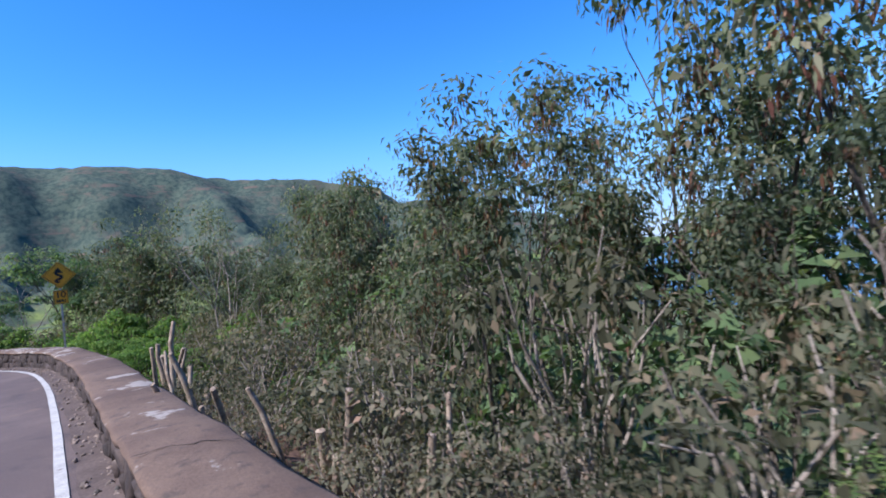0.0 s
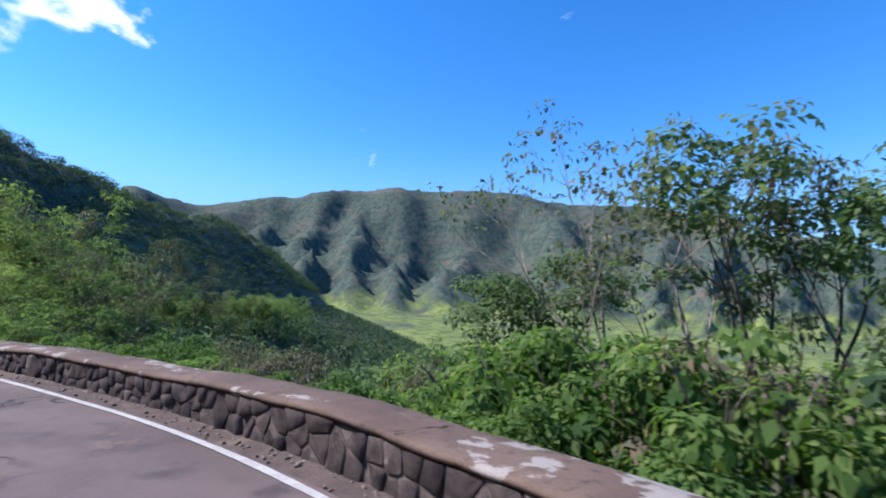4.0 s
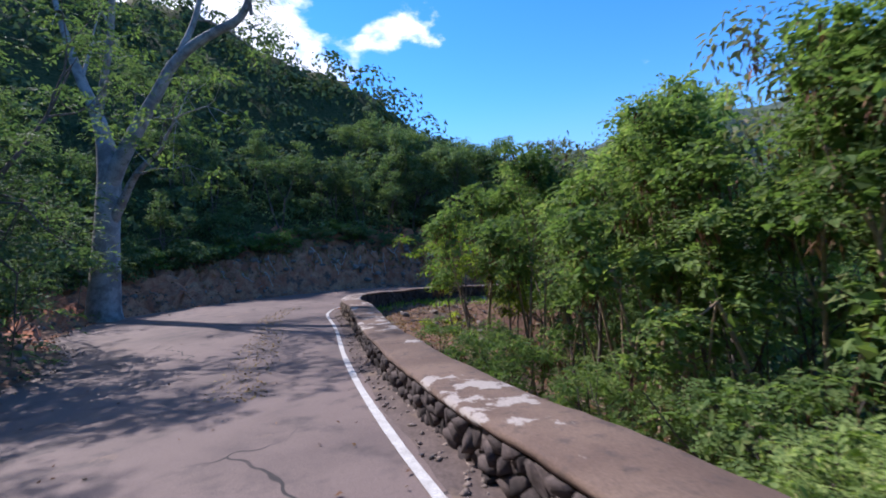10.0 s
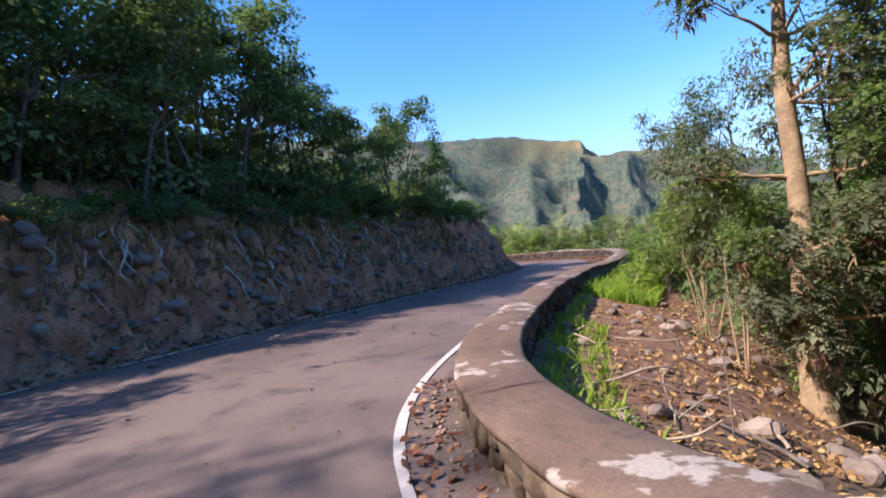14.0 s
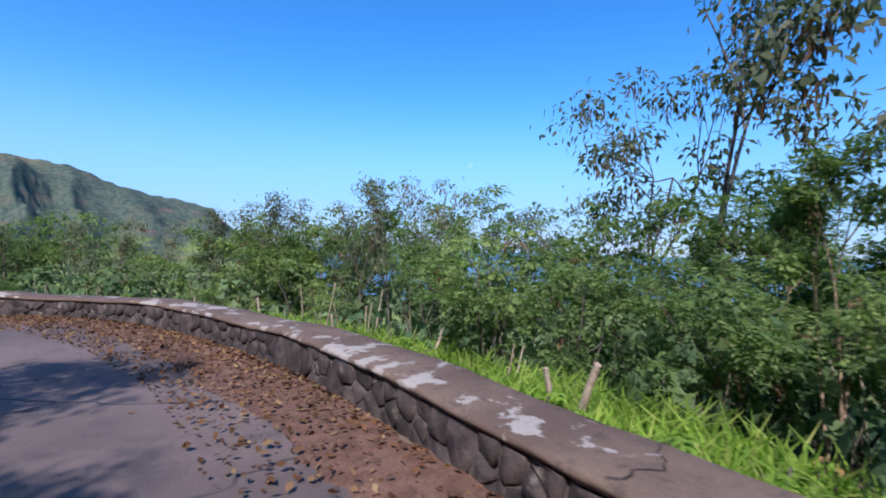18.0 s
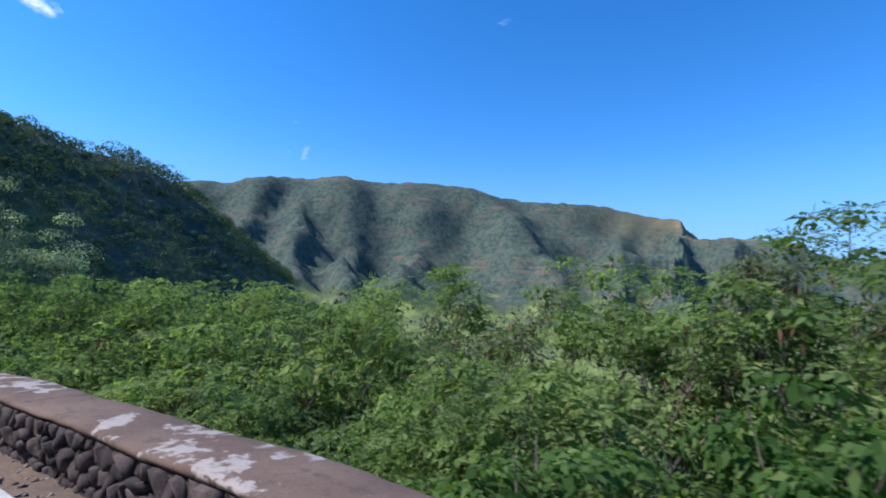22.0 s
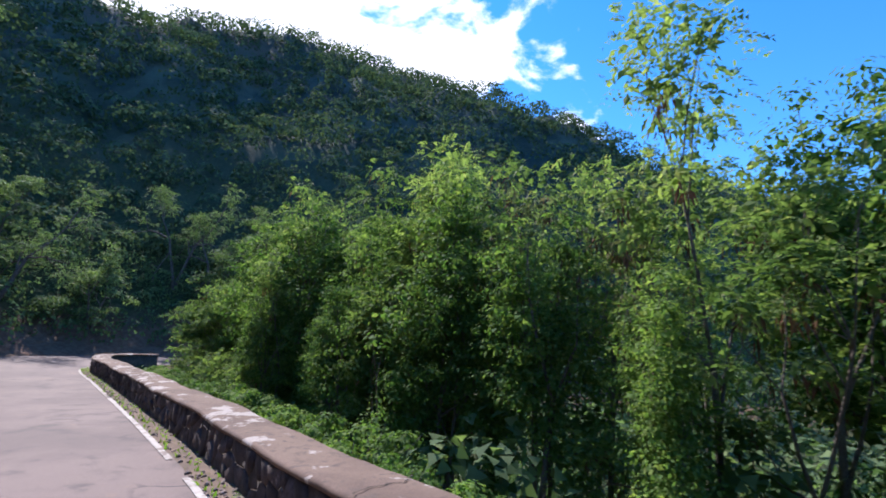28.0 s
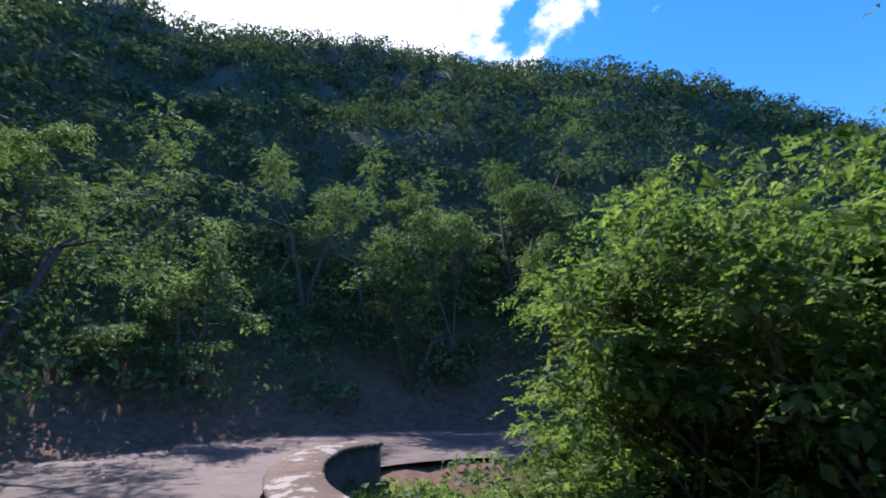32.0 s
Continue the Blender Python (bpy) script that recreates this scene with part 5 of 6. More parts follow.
# ---- the breach: barricades, concrete barrier, rubble ----
def barricade(x, y, z, turn, flip, lean, label):
    root = rooted("barricade", x, y, z, turn, label, "barricade", "striped road barricades")
    for sx in (-0.28, 0.28):
        for back in (0, 1):
            bm = bmesh.new()
            slant = Matrix.Rotation(radians((-9 if not back else 11)), 3, "X")
            box(bm, (0.04, 0.03, 1.08), (sx, 0.02 + back * 0.14 + (0.0), 0.525), 0.004, slant)
            part_bm("leg", bm, M_LEG if back else M_STEEL, root)
    for z0, hgt in ((0.66, 0.32), (0.17, 0.24)):
        bm = bmesh.new()
        box(bm, (0.64, 0.018, hgt), (0, -0.05 + z0 * 0.1, z0 + hgt / 2), 0.004)
        board = part_bm("board", bm, M_WHITE, root, "white reflective board")
        for k in range(-1, 4):
            x0 = -0.32 + k * 0.21 + (0.03 if flip else 0.10)
            sh = hgt * (0.62 if not flip else -0.62)
            quad = [(x0, z0), (x0 + 0.105, z0), (x0 + 0.105 - sh, z0 + hgt), (x0 - sh, z0 + hgt)]
            clip = [(min(max(px, -0.318), 0.318), pz) for px, pz in quad]
            if max(p[0] for p in clip) - min(p[0] for p in clip) < 0.03 or abs(clip[0][0] - clip[1][0]) + abs(clip[2][0] - clip[3][0]) < 0.02:
                continue
            clip = [p for i, p in enumerate(clip) if p != clip[i - 1]]
            if len(clip) < 3:
                continue
            bm = bmesh.new()
            prism(bm, clip, -0.003)
            bmesh.ops.translate(bm, verts=bm.verts, vec=(0, -0.0600 + z0 * 0.1, 0))
            part_bm("stripe", bm, M_ORANGE, board, "orange stripe")
    root.matrix_basis = pose(x, y, z, lean, 0, turn)
    return root


def along(s):
    tx, ty = np.interp(s, LINE_S, TANGENT[:, 0]), np.interp(s, LINE_S, TANGENT[:, 1])
    return math.degrees(math.atan2(ty, tx))


bx, by, bz = on_road(np.array(181.2), np.array(-0.02))
barricade(float(bx), float(by), float(bz), along(181.2) - 90 + 6, False, 2, "orange and white striped barricade leaning before the concrete barrier")
bx, by, bz = on_road(np.array(184.2), np.array(-0.55))
barricade(float(bx), float(by), float(bz), along(184.2) - 90 - 4, True, -1, "orange and white striped barricade at the broken wall's far end")


def concrete_barrier():
    x, y, z = on_road(np.array(183.1), np.array(-0.05))
    root = rooted("concrete_barrier", float(x), float(y), float(z), along(183.1) - 4, "cream concrete barrier with sloped sides across the breach", "barrier")
    sec = [(-0.40, 0.0), (-0.40, 0.10), (-0.30, 0.24), (-0.27, 0.26), (-0.24, 0.46), (-0.20, 0.48), (-0.16, 0.68), (-0.12, 0.74), (0.12, 0.74), (0.16, 0.68), (0.20, 0.48), (0.24, 0.46), (0.27, 0.26), (0.30, 0.24), (0.40, 0.10), (0.40, 0.0)]
    bm = bmesh.new()
    ends = []
    for lx in (-1.5, -0.5, 0.5, 1.5):
        ends.append([bm.verts.new((lx, a, b)) for a, b in sec])
    for p, q in zip(ends, ends[1:]):
        for i in range(len(sec)):
            j = (i + 1) % len(sec)
            bm.faces.new((p[i], p[j], q[j], q[i]))
    bm.faces.new(ends[0])
    bm.faces.new(ends[-1][::-1])
    part_bm("body", bm, M_CONCRETE, root)
    bm = bmesh.new()
    box(bm, (0.02, 0.34, 0.10), (1.505, 0, 0.5), 0.004)
    part_bm("end_plate", bm, M_STEEL, root, "rusty end plate")
    for lx in (-1.0, 1.0):
        bm = bmesh.new()
        box(bm, (0.30, 0.81, 0.05), (lx, 0, 0.028), 0.01)
        part_bm("foot", bm, M_CONCRETE, root)


concrete_barrier()


# ---- the lumpy earth face of the cut bank ----
def bank_z(x, y, s, u):
    """Height of the earth face at places so far along the road and beyond its uphill edge."""
    x, y, s, u = (np.atleast_1d(np.asarray(q, float)) for q in (x, y, s, u))
    edge = np.clip(np.minimum.reduce([(s - 94.5) / 2, (137 - s) / 2, (u - 0.2) / 0.3, (5.1 - u) / 0.8]), 0, 1)
    lump = 0.34 * waves(x, y, 1.5, 61, 3) + 0.30 * np.abs(waves(x, y, 0.8, 63, 3)) + 0.10 * waves(x, y, 0.35, 65, 2)
    return land(x, y) + np.maximum(edge * (0.10 + lump) - 0.12, np.where(edge > 0, -1.0, 0.0))


def earth_bank():
    s = np.arange(94.5, 137, 0.16)
    u = np.r_[np.arange(-0.2, 0.7, 0.11), np.arange(0.7, 2.3, 0.055), np.arange(2.3, 5.2, 0.16)]
    S, U = (q.ravel() for q in np.meshgrid(s, u, indexing="ij"))
    p = on_road(S, -road_w(S) - U)
    ob = new("earth_bank", mesh_of("earth_bank", np.c_[p[:, :2], bank_z(p[:, 0], p[:, 1], S, U)], grid_faces(len(s), len(u)), M_BANK, True))
    tagged(ob, "crumbling red-brown earth bank cut into the hill", "earth bank", kind="structure")


M_BANK = surface("bank_earth", (0.34, 0.12, 0.065), (0.50, 0.23, 0.125), 1.7, 0.95, 1.0, 0.10, 14, (0.11, 0.075, 0.06), (0.55, 0.66), 1.5)
earth_bank()


# ---- rocks ----
def rock_mesh(seed, flat=0.7, name="rock"):
    rng = np.random.RandomState(seed)
    bm = bmesh.new()
    bmesh.ops.create_icosphere(bm, subdivisions=2, radius=0.5)
    cuts = [unit(rng.randn(3)) for _ in range(9)]
    for v in bm.verts:
        p = np.array(v.co)
        for c in cuts:
            over = p @ c - 0.36
            if over > 0:
                p = p - c * over * 0.85
        p += rng.randn(3) * 0.012
        v.co = p * np.array([1, 0.85, flat])
    me = bpy.data.meshes.new(name)
    bm.to_mesh(me)
    bm.free()
    me.materials.append(M_ROCK)
    return me


M_ROCK = surface("rock", (0.17, 0.135, 0.115), (0.26, 0.20, 0.165), 3, 0.92, 0.7, 0.03, 40, (0.10, 0.09, 0.08), (0.58, 0.66), 2.0, island=0.3)
ROCKS = [rock_mesh(200 + i) for i in range(7)]


def rock(x, y, size, label, group, up=None):
    ob = new("rock", prng.choice(ROCKS))
    z = height_at(x, y) if up is None else up
    ob.matrix_basis = pose(x, y, z + size * 0.12, prng.uniform(-20, 20), prng.uniform(-20, 20), prng.uniform(0, 360)) @ Matrix.Diagonal((size * prng.uniform(0.8, 1.3), size, size * prng.uniform(0.75, 1.1), 1))
    return tagged(ob, label, "rock", group)


for i in range(26):
    s, la = prng.uniform(178.2, 186.4), prng.uniform(-0.55, 0.75)
    x, y, z = (float(v) for v in on_road(np.array(s), np.array(la)))
    rock(x, y, prng.uniform(0.10, 0.30), "broken lava stone fallen from the breached wall", "rubble at the breach", z)
for i in range(64):
    s, la = prng.uniform(100, 118), prng.uniform(1.0, 5.5)
    x, y, z = (float(v) for v in on_road(np.array(s), np.array(la)))
    rock(x, y, prng.uniform(0.12, 0.5), "grey-brown boulder among dry litter inside the bend", "boulders inside the bend")
for i in range(230):
    s = prng.uniform(101, 124) if i % 5 else prng.uniform(95, 135)
    la = -float(road_w(s)) - prng.uniform(0.6, 3.2)
    x, y, z = (float(v) for v in on_road(np.array(s), np.array(la)))
    rock(x, y, prng.uniform(0.12, 0.6), "dark rock bedded in the red earth bank", "rocks in the earth bank", float(bank_z(x, y, s, -la - float(road_w(s)))[0]))
for i in range(34):
    s = prng.uniform(60, 100)
    la = -float(road_w(s)) - prng.uniform(0.5, 3.0)
    x, y, z = (float(v) for v in on_road(np.array(s), np.array(la)))
    rock(x, y, prng.uniform(0.15, 0.5), "loose grey stone under the roadside trees", "stones under the trees")
for s, la, size in ((98.5, -8.6, 0.16), (101.2, -7.9, 0.11), (104, -6.9, 0.13), (107.3, -6.3, 0.24), (109.5, -5.4, 0.16), (113, -5.5, 0.2), (118, -5.2, 0.14), (100.0, -0.3, 0.22), (101.8, -0.26, 0.3), (70, -4.2, 0.1)):
    x, y, z = (float(v) for v in on_road(np.array(s), np.array(la)))
    rock(x, y, size, "loose stone lying on the asphalt", "loose stones on the road", z + 0.02)


# ---- cut and broken stumps behind the wall ----
def stump(s, la, h, r, tilt, prongs=1, label="pale sawn-off dead trunk standing behind the wall"):
    x, y, z = (float(v) for v in on_road(np.array(s), np.array(la)))
    z = height_at(x, y)
    root = rooted("stump", x, y, z, prng.uniform(0, 360), label, "tree stump", "cut stumps behind the wall")
    rng = np.random.RandomState(int(s * 10) + 3)
    for k in range(prongs):
        d = np.array([math.sin(radians(tilt)) + rng.randn() * 0.12, rng.randn() * 0.16, 1.0])
        segs, p, rr = [], np.array([rng.randn() * 0.05 * prongs, rng.randn() * 0.05 * prongs, -0.3]), r * rng.uniform(0.55, 0.85)
        n = 5
        hh = (h + 0.3) * rng.uniform(0.6, 0.95) if k else h + 0.3
        for i in range(n):
            d = unit(d + rng.randn(3) * 0.07)
            q = p + d * hh / n
            segs.append((p, q, rr * (1 - 0.07 * i), rr * (1 - 0.07 * (i + 1))))
            p = q
        segs.append((p, p + unit(d + rng.randn(3) * 0.25) * 0.015, segs[-1][3], 0.002))
        v, f = tubes(segs, 8)
        part("stem", mesh_of("stem", v, f, M_WOOD_CUT, True), root)


for a in ((10.6, 1.15, 1.15, 0.065, 5, 2), (11.6, 1.3, 1.3, 0.08, 10, 3), (12.2, 1.0, 1.2, 0.055, 22, 2), (13.6, 1.15, 1.6, 0.085, 4, 1), (14.4, 1.2, 1.35, 0.07, 12, 3), (8.3, 1.6, 1.25, 0.085, 18, 3), (9.2, 1.5, 1.1, 0.06, -12, 2), (7.2, 1.8, 1.1, 0.06, 14, 2), (16.4, 1.7, 1.2, 0.09, 8, 2),
          (5.5, 2.4, 1.0, 0.05, 12, 2), (15.6, 1.6, 0.8, 0.05, 6, 2), (128.5, 2.2, 0.8, 0.05, 14, 2), (131, 2.6, 0.7, 0.06, 8, 1), (133.5, 2.4, 0.9, 0.05, 20, 2), (136, 2.7, 0.7, 0.05, 6, 2), (139, 2.6, 0.9, 0.06, 24, 2),
          (141.5, 2.2, 0.8, 0.05, 10, 1), (143, 2.0, 1.0, 0.045, -20, 2), (145.5, 2.6, 0.7, 0.05, 5, 2), (125.6, 2.0, 0.9, 0.07, 10, 2), (122.5, 1.7, 0.6, 0.05, 5, 1), (119.3, 1.8, 0.8, 0.05, 12, 2)):
    stump(*a)
for i in range(28):
    stump(prng.uniform(121, 153), prng.uniform(2.6, 4.8), prng.uniform(0.7, 1.6), prng.uniform(0.012, 0.028), prng.uniform(-22, 22), prng.choice([2, 3, 3, 4]), "thin pale bare stems standing behind the grassy edge")


# ---- two great trunks ----
def rail_tube(points, radii, sides=12):
    """One continuous tapered tube along the points, closed at its end; bark slightly ribbed."""
    p, r = np.array(points, float), np.array(radii, float)
    n = 4 * (len(p) - 1) + 1
    at, to = np.arange(len(p)), np.linspace(0, len(p) - 1, n)
    k = np.ones(5) / 5
    p = np.stack([np.convolve(np.pad(np.interp(to, at, p[:, i]), 2, mode="edge"), k, "valid") for i in range(3)], 1)
    r = np.interp(to, at, r)
    d = unit(np.gradient(p, axis=0))
    a = unit(np.cross(d, np.array([0.31, -0.95, 0.05])))
    b = np.cross(d, a)
    ang = np.arange(sides) / sides * 2 * np.pi
    rib = 1 + 0.06 * np.sin(ang * 3 + 0.7)[None] + 0.03 * np.sin(to[:, None] * 2.3 + ang[None] * 2)
    v = p[:, None] + (a[:, None] * np.cos(ang)[None, :, None] + b[:, None] * np.sin(ang)[None, :, None]) * (r[:, None] * rib)[..., None]
    i, j = np.arange(sides), (np.arange(sides) + 1) % sides
    base = np.arange(n - 1)[:, None] * sides
    return v.reshape(-1, 3), np.stack([base + i, base + j, base + sides + j, base + sides + i], -1).reshape(-1, 4)


def stacked(pieces):
    vs, fs, base = [], [], 0
    for v, f in pieces:
        vs.append(v)
        fs.append(f + base)
        base += len(v)
    return np.vstack(vs), np.vstack(fs)


def monkeypod(x, y):
    """A thick grey trunk that forks high up; limbs as rails of (along the road's side view, up, depth, thickness)."""
    rng = np.random.RandomState(41)
    rails = [[(0, -0.5, 0, 0.95), (0, 0.3, 0, 0.72), (0.15, 1.6, 0, 0.60), (0.3, 3.4, 0, 0.54), (0.55, 5.4, 0, 0.50), (0.7, 7.2, 0, 0.42), (0.15, 9.4, 0.2, 0.28), (-0.8, 11.0, 0.5, 0.22), (-2.0, 14.5, 1.0, 0.13)],
             [(0.15, 9.3, 0.2, 0.18), (1.0, 11.0, -0.4, 0.15), (1.8, 12.5, -1.0, 0.12), (2.4, 15.0, -1.6, 0.09)],
             [(0.6, 6.0, 0, 0.40), (1.3, 7.1, -0.2, 0.34), (2.1, 8.2, -0.4, 0.30), (3.6, 10.0, -0.8, 0.25), (4.5, 11.3, -1.0, 0.22), (6.4, 12.2, -1.2, 0.18), (8.0, 12.6, -1.5, 0.16), (8.2, 15.2, -1.6, 0.10)],
             [(4.5, 11.2, -1.0, 0.15), (5.3, 13.0, -0.6, 0.12), (5.6, 15.5, -0.3, 0.08)],
             [(0.45, 4.2, 0, 0.26), (1.3, 5.1, -0.3, 0.20), (2.2, 6.4, -0.7, 0.13), (3.4, 7.0, -1.2, 0.08)]]
    segs, tips, thick = [], [], []
    ex, ey = np.array([0.316, 0.949, 0.0]), np.array([-0.949, 0.316, 0.0])
    for rail in rails:
        p = [ex * a + ey * c + np.array([0, 0, b]) for a, b, c, _ in rail]
        thick.append(rail_tube(p, [q[3] for q in rail]))
        limb(rng, p[-1], unit(p[-1] - p[-2]), 2.6, rail[-1][3], 2, segs, tips, 0.4, 0.0, (2, 4), 0.6, 0.75, 0.8)
        limb(rng, p[-2], unit(p[-1] - p[-2] + rng.randn(3) * 0.8), 2.2, rail[-1][3] * 0.8, 2, segs, tips, 0.4, 0.1, (2, 4), 0.6, 0.75, 0.8)
    root = rooted("monkeypod_tree", x, y, height_at(x, y), 0, "great grey-barked tree with spreading limbs on the uphill verge", "tree")
    v, f = stacked(thick + [tubes(segs, 7)])
    part("trunk", mesh_of("trunk", v, f, M_BARK_BIG, True), root)
    c = np.array([t[0] for t in tips])
    part("crown", foliage(rng, c, 0.85 * rng.uniform(0.7, 1.2, len(c)), "fine", 0.15, 100, M_LEAF_FEATHER), root)


monkeypod(-90.3, 6.2)


def straight_tree(x, y, z):
    rng = np.random.RandomState(47)
    segs, tips = [], []
    rail = [(-0.4, 0.46), (0.0, 0.34), (0.5, 0.25), (1.8, 0.22), (3.2, 0.20), (4.6, 0.18), (6.0, 0.16), (7.2, 0.13), (8.6, 0.07)]
    p = [np.array([0.05 * math.sin(k * 1.7) - 0.02 * k, 0.05 * math.cos(k * 2.1), h]) for k, (h, _) in enumerate(rail)]
    for q, (h, r) in zip(p, rail):
        if h > 1.5:
            for _ in range(3):
                d = unit(rng.randn(3) * np.array([1, 1, 0.25]) + np.array([0, 0, 0.3]))
                limb(rng, q, d, 0.95, r * 0.30, 2, segs, tips, 0.45, 0.05, (2, 4), 0.6, 0.72, 0.8)
    root = rooted("thorn_tree", x, y, z, 0, "tall straight tan-barked tree inside the bend", "tree")
    v, f = stacked([rail_tube(p, [r for _, r in rail])] + [tubes(segs, 6)])
    part("trunk", mesh_of("trunk", v, f, M_BARK_TAN, True), root)
    c = np.array([t[0] for t in tips])
    part("crown", foliage(rng, c, 0.5 * rng.uniform(0.7, 1.2, len(c)), "fine", 0.12, 120, M_LEAF_DULL, 60, 16), root)


straight_tree(-85.7, 27.3, min(height_at(-85.7, 27.3), -7.3))


def forked_tree(x, y, z):
    """A thin pale trunk that bends and forks, under an airy crown; limbs as rails of (sideways, up, thickness)."""
    rng = np.random.RandomState(53)
    rails = [[(0.1, -1.6, 0.12), (0, 0, 0.095), (-0.22, 0.92, 0.085), (-0.41, 1.96, 0.08), (-0.37, 2.63, 0.075), (-0.56, 3.45, 0.07), (-0.67, 4.12, 0.065), (-1.19, 4.68, 0.055), (-1.04, 5.39, 0.045), (-1.64, 6.35, 0.03), (-1.9, 7.2, 0.02)],
             [(-0.48, 1.74, 0.05), (-0.97, 2.4, 0.045), (-1.68, 3.41, 0.04), (-1.86, 4.12, 0.03), (-2.2, 5.2, 0.02)],
             [(-0.37, 2.8, 0.03), (0.07, 3.2, 0.025), (0.22, 3.9, 0.015)],
             [(-1.0, 5.0, 0.035), (-0.63, 5.76, 0.03), (-0.5, 6.8, 0.018)],
             [(-1.19, 4.68, 0.04), (-1.7, 5.0, 0.035), (-2.3, 5.6, 0.025), (-2.8, 6.4, 0.015)]]
    ex, ey = np.array([0.757, -0.654, 0.0]), np.array([0.654, 0.757, 0.0])
    segs, tips, thick = [], [], []
    for rail in rails:
        p = [ex * a + ey * 0.12 * math.sin(3 * b) + np.array([0, 0, b]) for a, b, _ in rail]
        thick.append(rail_tube(p, [q[2] for q in rail], 9))
        for k in (-1, -2):
            for _ in range(3):
                limb(rng, p[k], unit(p[-1] - p[-2] + rng.randn(3) * 0.9), 0.8, rail[-1][2] * 0.8, 2, segs, tips, 0.45, 0.15, (2, 4), 0.6, 0.75, 0.8)
    root = rooted("forked_tree", x, y, z, 0, "thin pale forked tree with an airy grey-green crown", "tree")
    v, f = stacked(thick + [tubes(segs, 5)])
    part("trunk", mesh_of("trunk", v, f, M_BARK_PALE, True), root)
    c = np.array([t[0] for t in tips])
    c = c[c[:, 2] > 3.3]
    part("crown", foliage(rng, c, 0.36 * rng.uniform(0.6, 1.2, len(c)), "hang", 0.11, 22, M_LEAF_DULL, 40, 10), root)


forked_tree(-85.16, 34.75, -7.57)


# ---- roots hanging from the earth bank ----
def root_tangle():
    for i in range(90):
        s = prng.uniform(101, 122) if i % 4 else prng.uniform(96, 130)
        la = -float(road_w(s)) - prng.uniform(1.3, 2.3)
        x, y, z = (float(v) for v in on_road(np.array(s), np.array(la)))
        rng = np.random.RandomState(300 + i)
        tx, ty = float(np.interp(s, LINE_S, RIGHT[:, 0])), float(np.interp(s, LINE_S, RIGHT[:, 1]))
        p = np.array([x, y, float(bank_z(x, y, s, -la - float(road_w(s)))[0]) + 0.06])
        r = prng.uniform(0.02, 0.055)
        rail = [p]
        for k in range(6):
            q = p + np.array([tx * 0.11, ty * 0.11, -0.22]) + rng.randn(3) * 0.11
            qs_, qd_ = nearest([q[0]], [q[1]])
            q[2] = max(q[2], float(bank_z(q[0], q[1], qs_, -qd_ - road_w(qs_))[0]) + 0.03)
            rail.append(q)
            p = q
        v, f = rail_tube(rail, r * (1 - 0.12 * np.arange(7)), 6)
        v0 = v[0].copy()
        ob = new("root", mesh_of("root", v - v0, f, M_ROOT, True))
        ob.location = v0
        tagged(ob, "bare pale root hanging down the earth bank", "root", "roots in the earth bank")


root_tangle()


# ---- dead sticks in the litter ----
def sticks():
    for i in range(150):
        s, la = prng.uniform(84, 117), 1.0 + 6.0 * prng.random() ** 1.4
        x, y, _ = (float(v) for v in on_road(np.array(s), np.array(la)))
        rng = np.random.RandomState(700 + i)
        d = unit(rng.randn(3) * np.array([1, 1, 0.12]))
        length, r = rng.uniform(0.5, 1.7), rng.uniform(0.008, 0.026)
        p = [np.array([0, 0, 0]) + d * length * k / 3 + rng.randn(3) * 0.05 for k in range(4)]
        v, f = rail_tube(p, [r, r, r * 0.8, r * 0.4], 6)
        ob = new("dead_stick", mesh_of("dead_stick", v, f, M_WOOD_CUT if i % 2 else M_BARK, True))
        ob.location = (x, y, height_at(x, y) + 0.05)
        tagged(ob, "dry fallen stick lying in the leaf litter", "stick", "dead sticks in the litter")


sticks()


# ---- litter and grass ----
def litter(name, s, la, up, size, material, label, seed, category="leaf litter", jumble=0.35):
    rng = np.random.RandomState(seed)
    p = on_road(s, la, up)
    off = la > THICK
    if off.any():
        p[off, 2] = land(p[off, 0], p[off, 1]) + 0.02
    far = la < -road_w(s)
    if far.any():
        p[far, 2] = bank_z(p[far, 0], p[far, 1], s[far], -la[far] - road_w(s[far])) + 0.02
    n = len(p)
    d = unit(rng.randn(n, 3) * np.array([1, 1, jumble]))
    side = unit(np.cross(d, unit(np.array([0, 0, 1.0]) + rng.randn(n, 3) * jumble)))
    L = size * rng.uniform(0.5, 1.4, (n, 1))
    v = np.stack([p - d * L / 2, p + side * L * 0.28 + np.array([0, 0, 0.012]), p + d * L / 2, p - side * L * 0.28], 1).reshape(-1, 3)
    ob = new(name, mesh_of(name, v, quads(v), material))
    return tagged(ob, label, category, kind="stuff")


lr = np.random.RandomState(77)


def band(s0, s1, a, b, n, power=1.0):
    s = lr.uniform(s0, s1, n)
    return s, a + (b - a) * lr.rand(n) ** power


s1_, l1_ = band(122, 147, -0.02, -1.6, 9000, 2.0)
keep = lr.rand(len(s1_)) < np.clip(np.sin((s1_ - 123) / 24 * np.pi) * 1.3, 0.1, 1)
litter("leaf_drift", s1_[keep], l1_[keep], 0.03 + 0.06 * lr.rand(keep.sum()), 0.075, M_LITTER, "drift of red-brown fallen leaves banked against the wall", 1)
M_DRIFT = surface("drift_bed", (0.11, 0.055, 0.038), (0.17, 0.09, 0.062), 5.0, 0.95, 0.8, 0.02, 35, (0.09, 0.05, 0.035), (0.55, 0.65), 6.0)
S_DRIFT = np.arange(121, 147.5, 0.2)
reach = lambda q: -0.25 - np.interp(q, [121, 125, 131, 136, 142, 147], [0.2, 0.6, 0.75, 0.5, 0.6, 0.1])
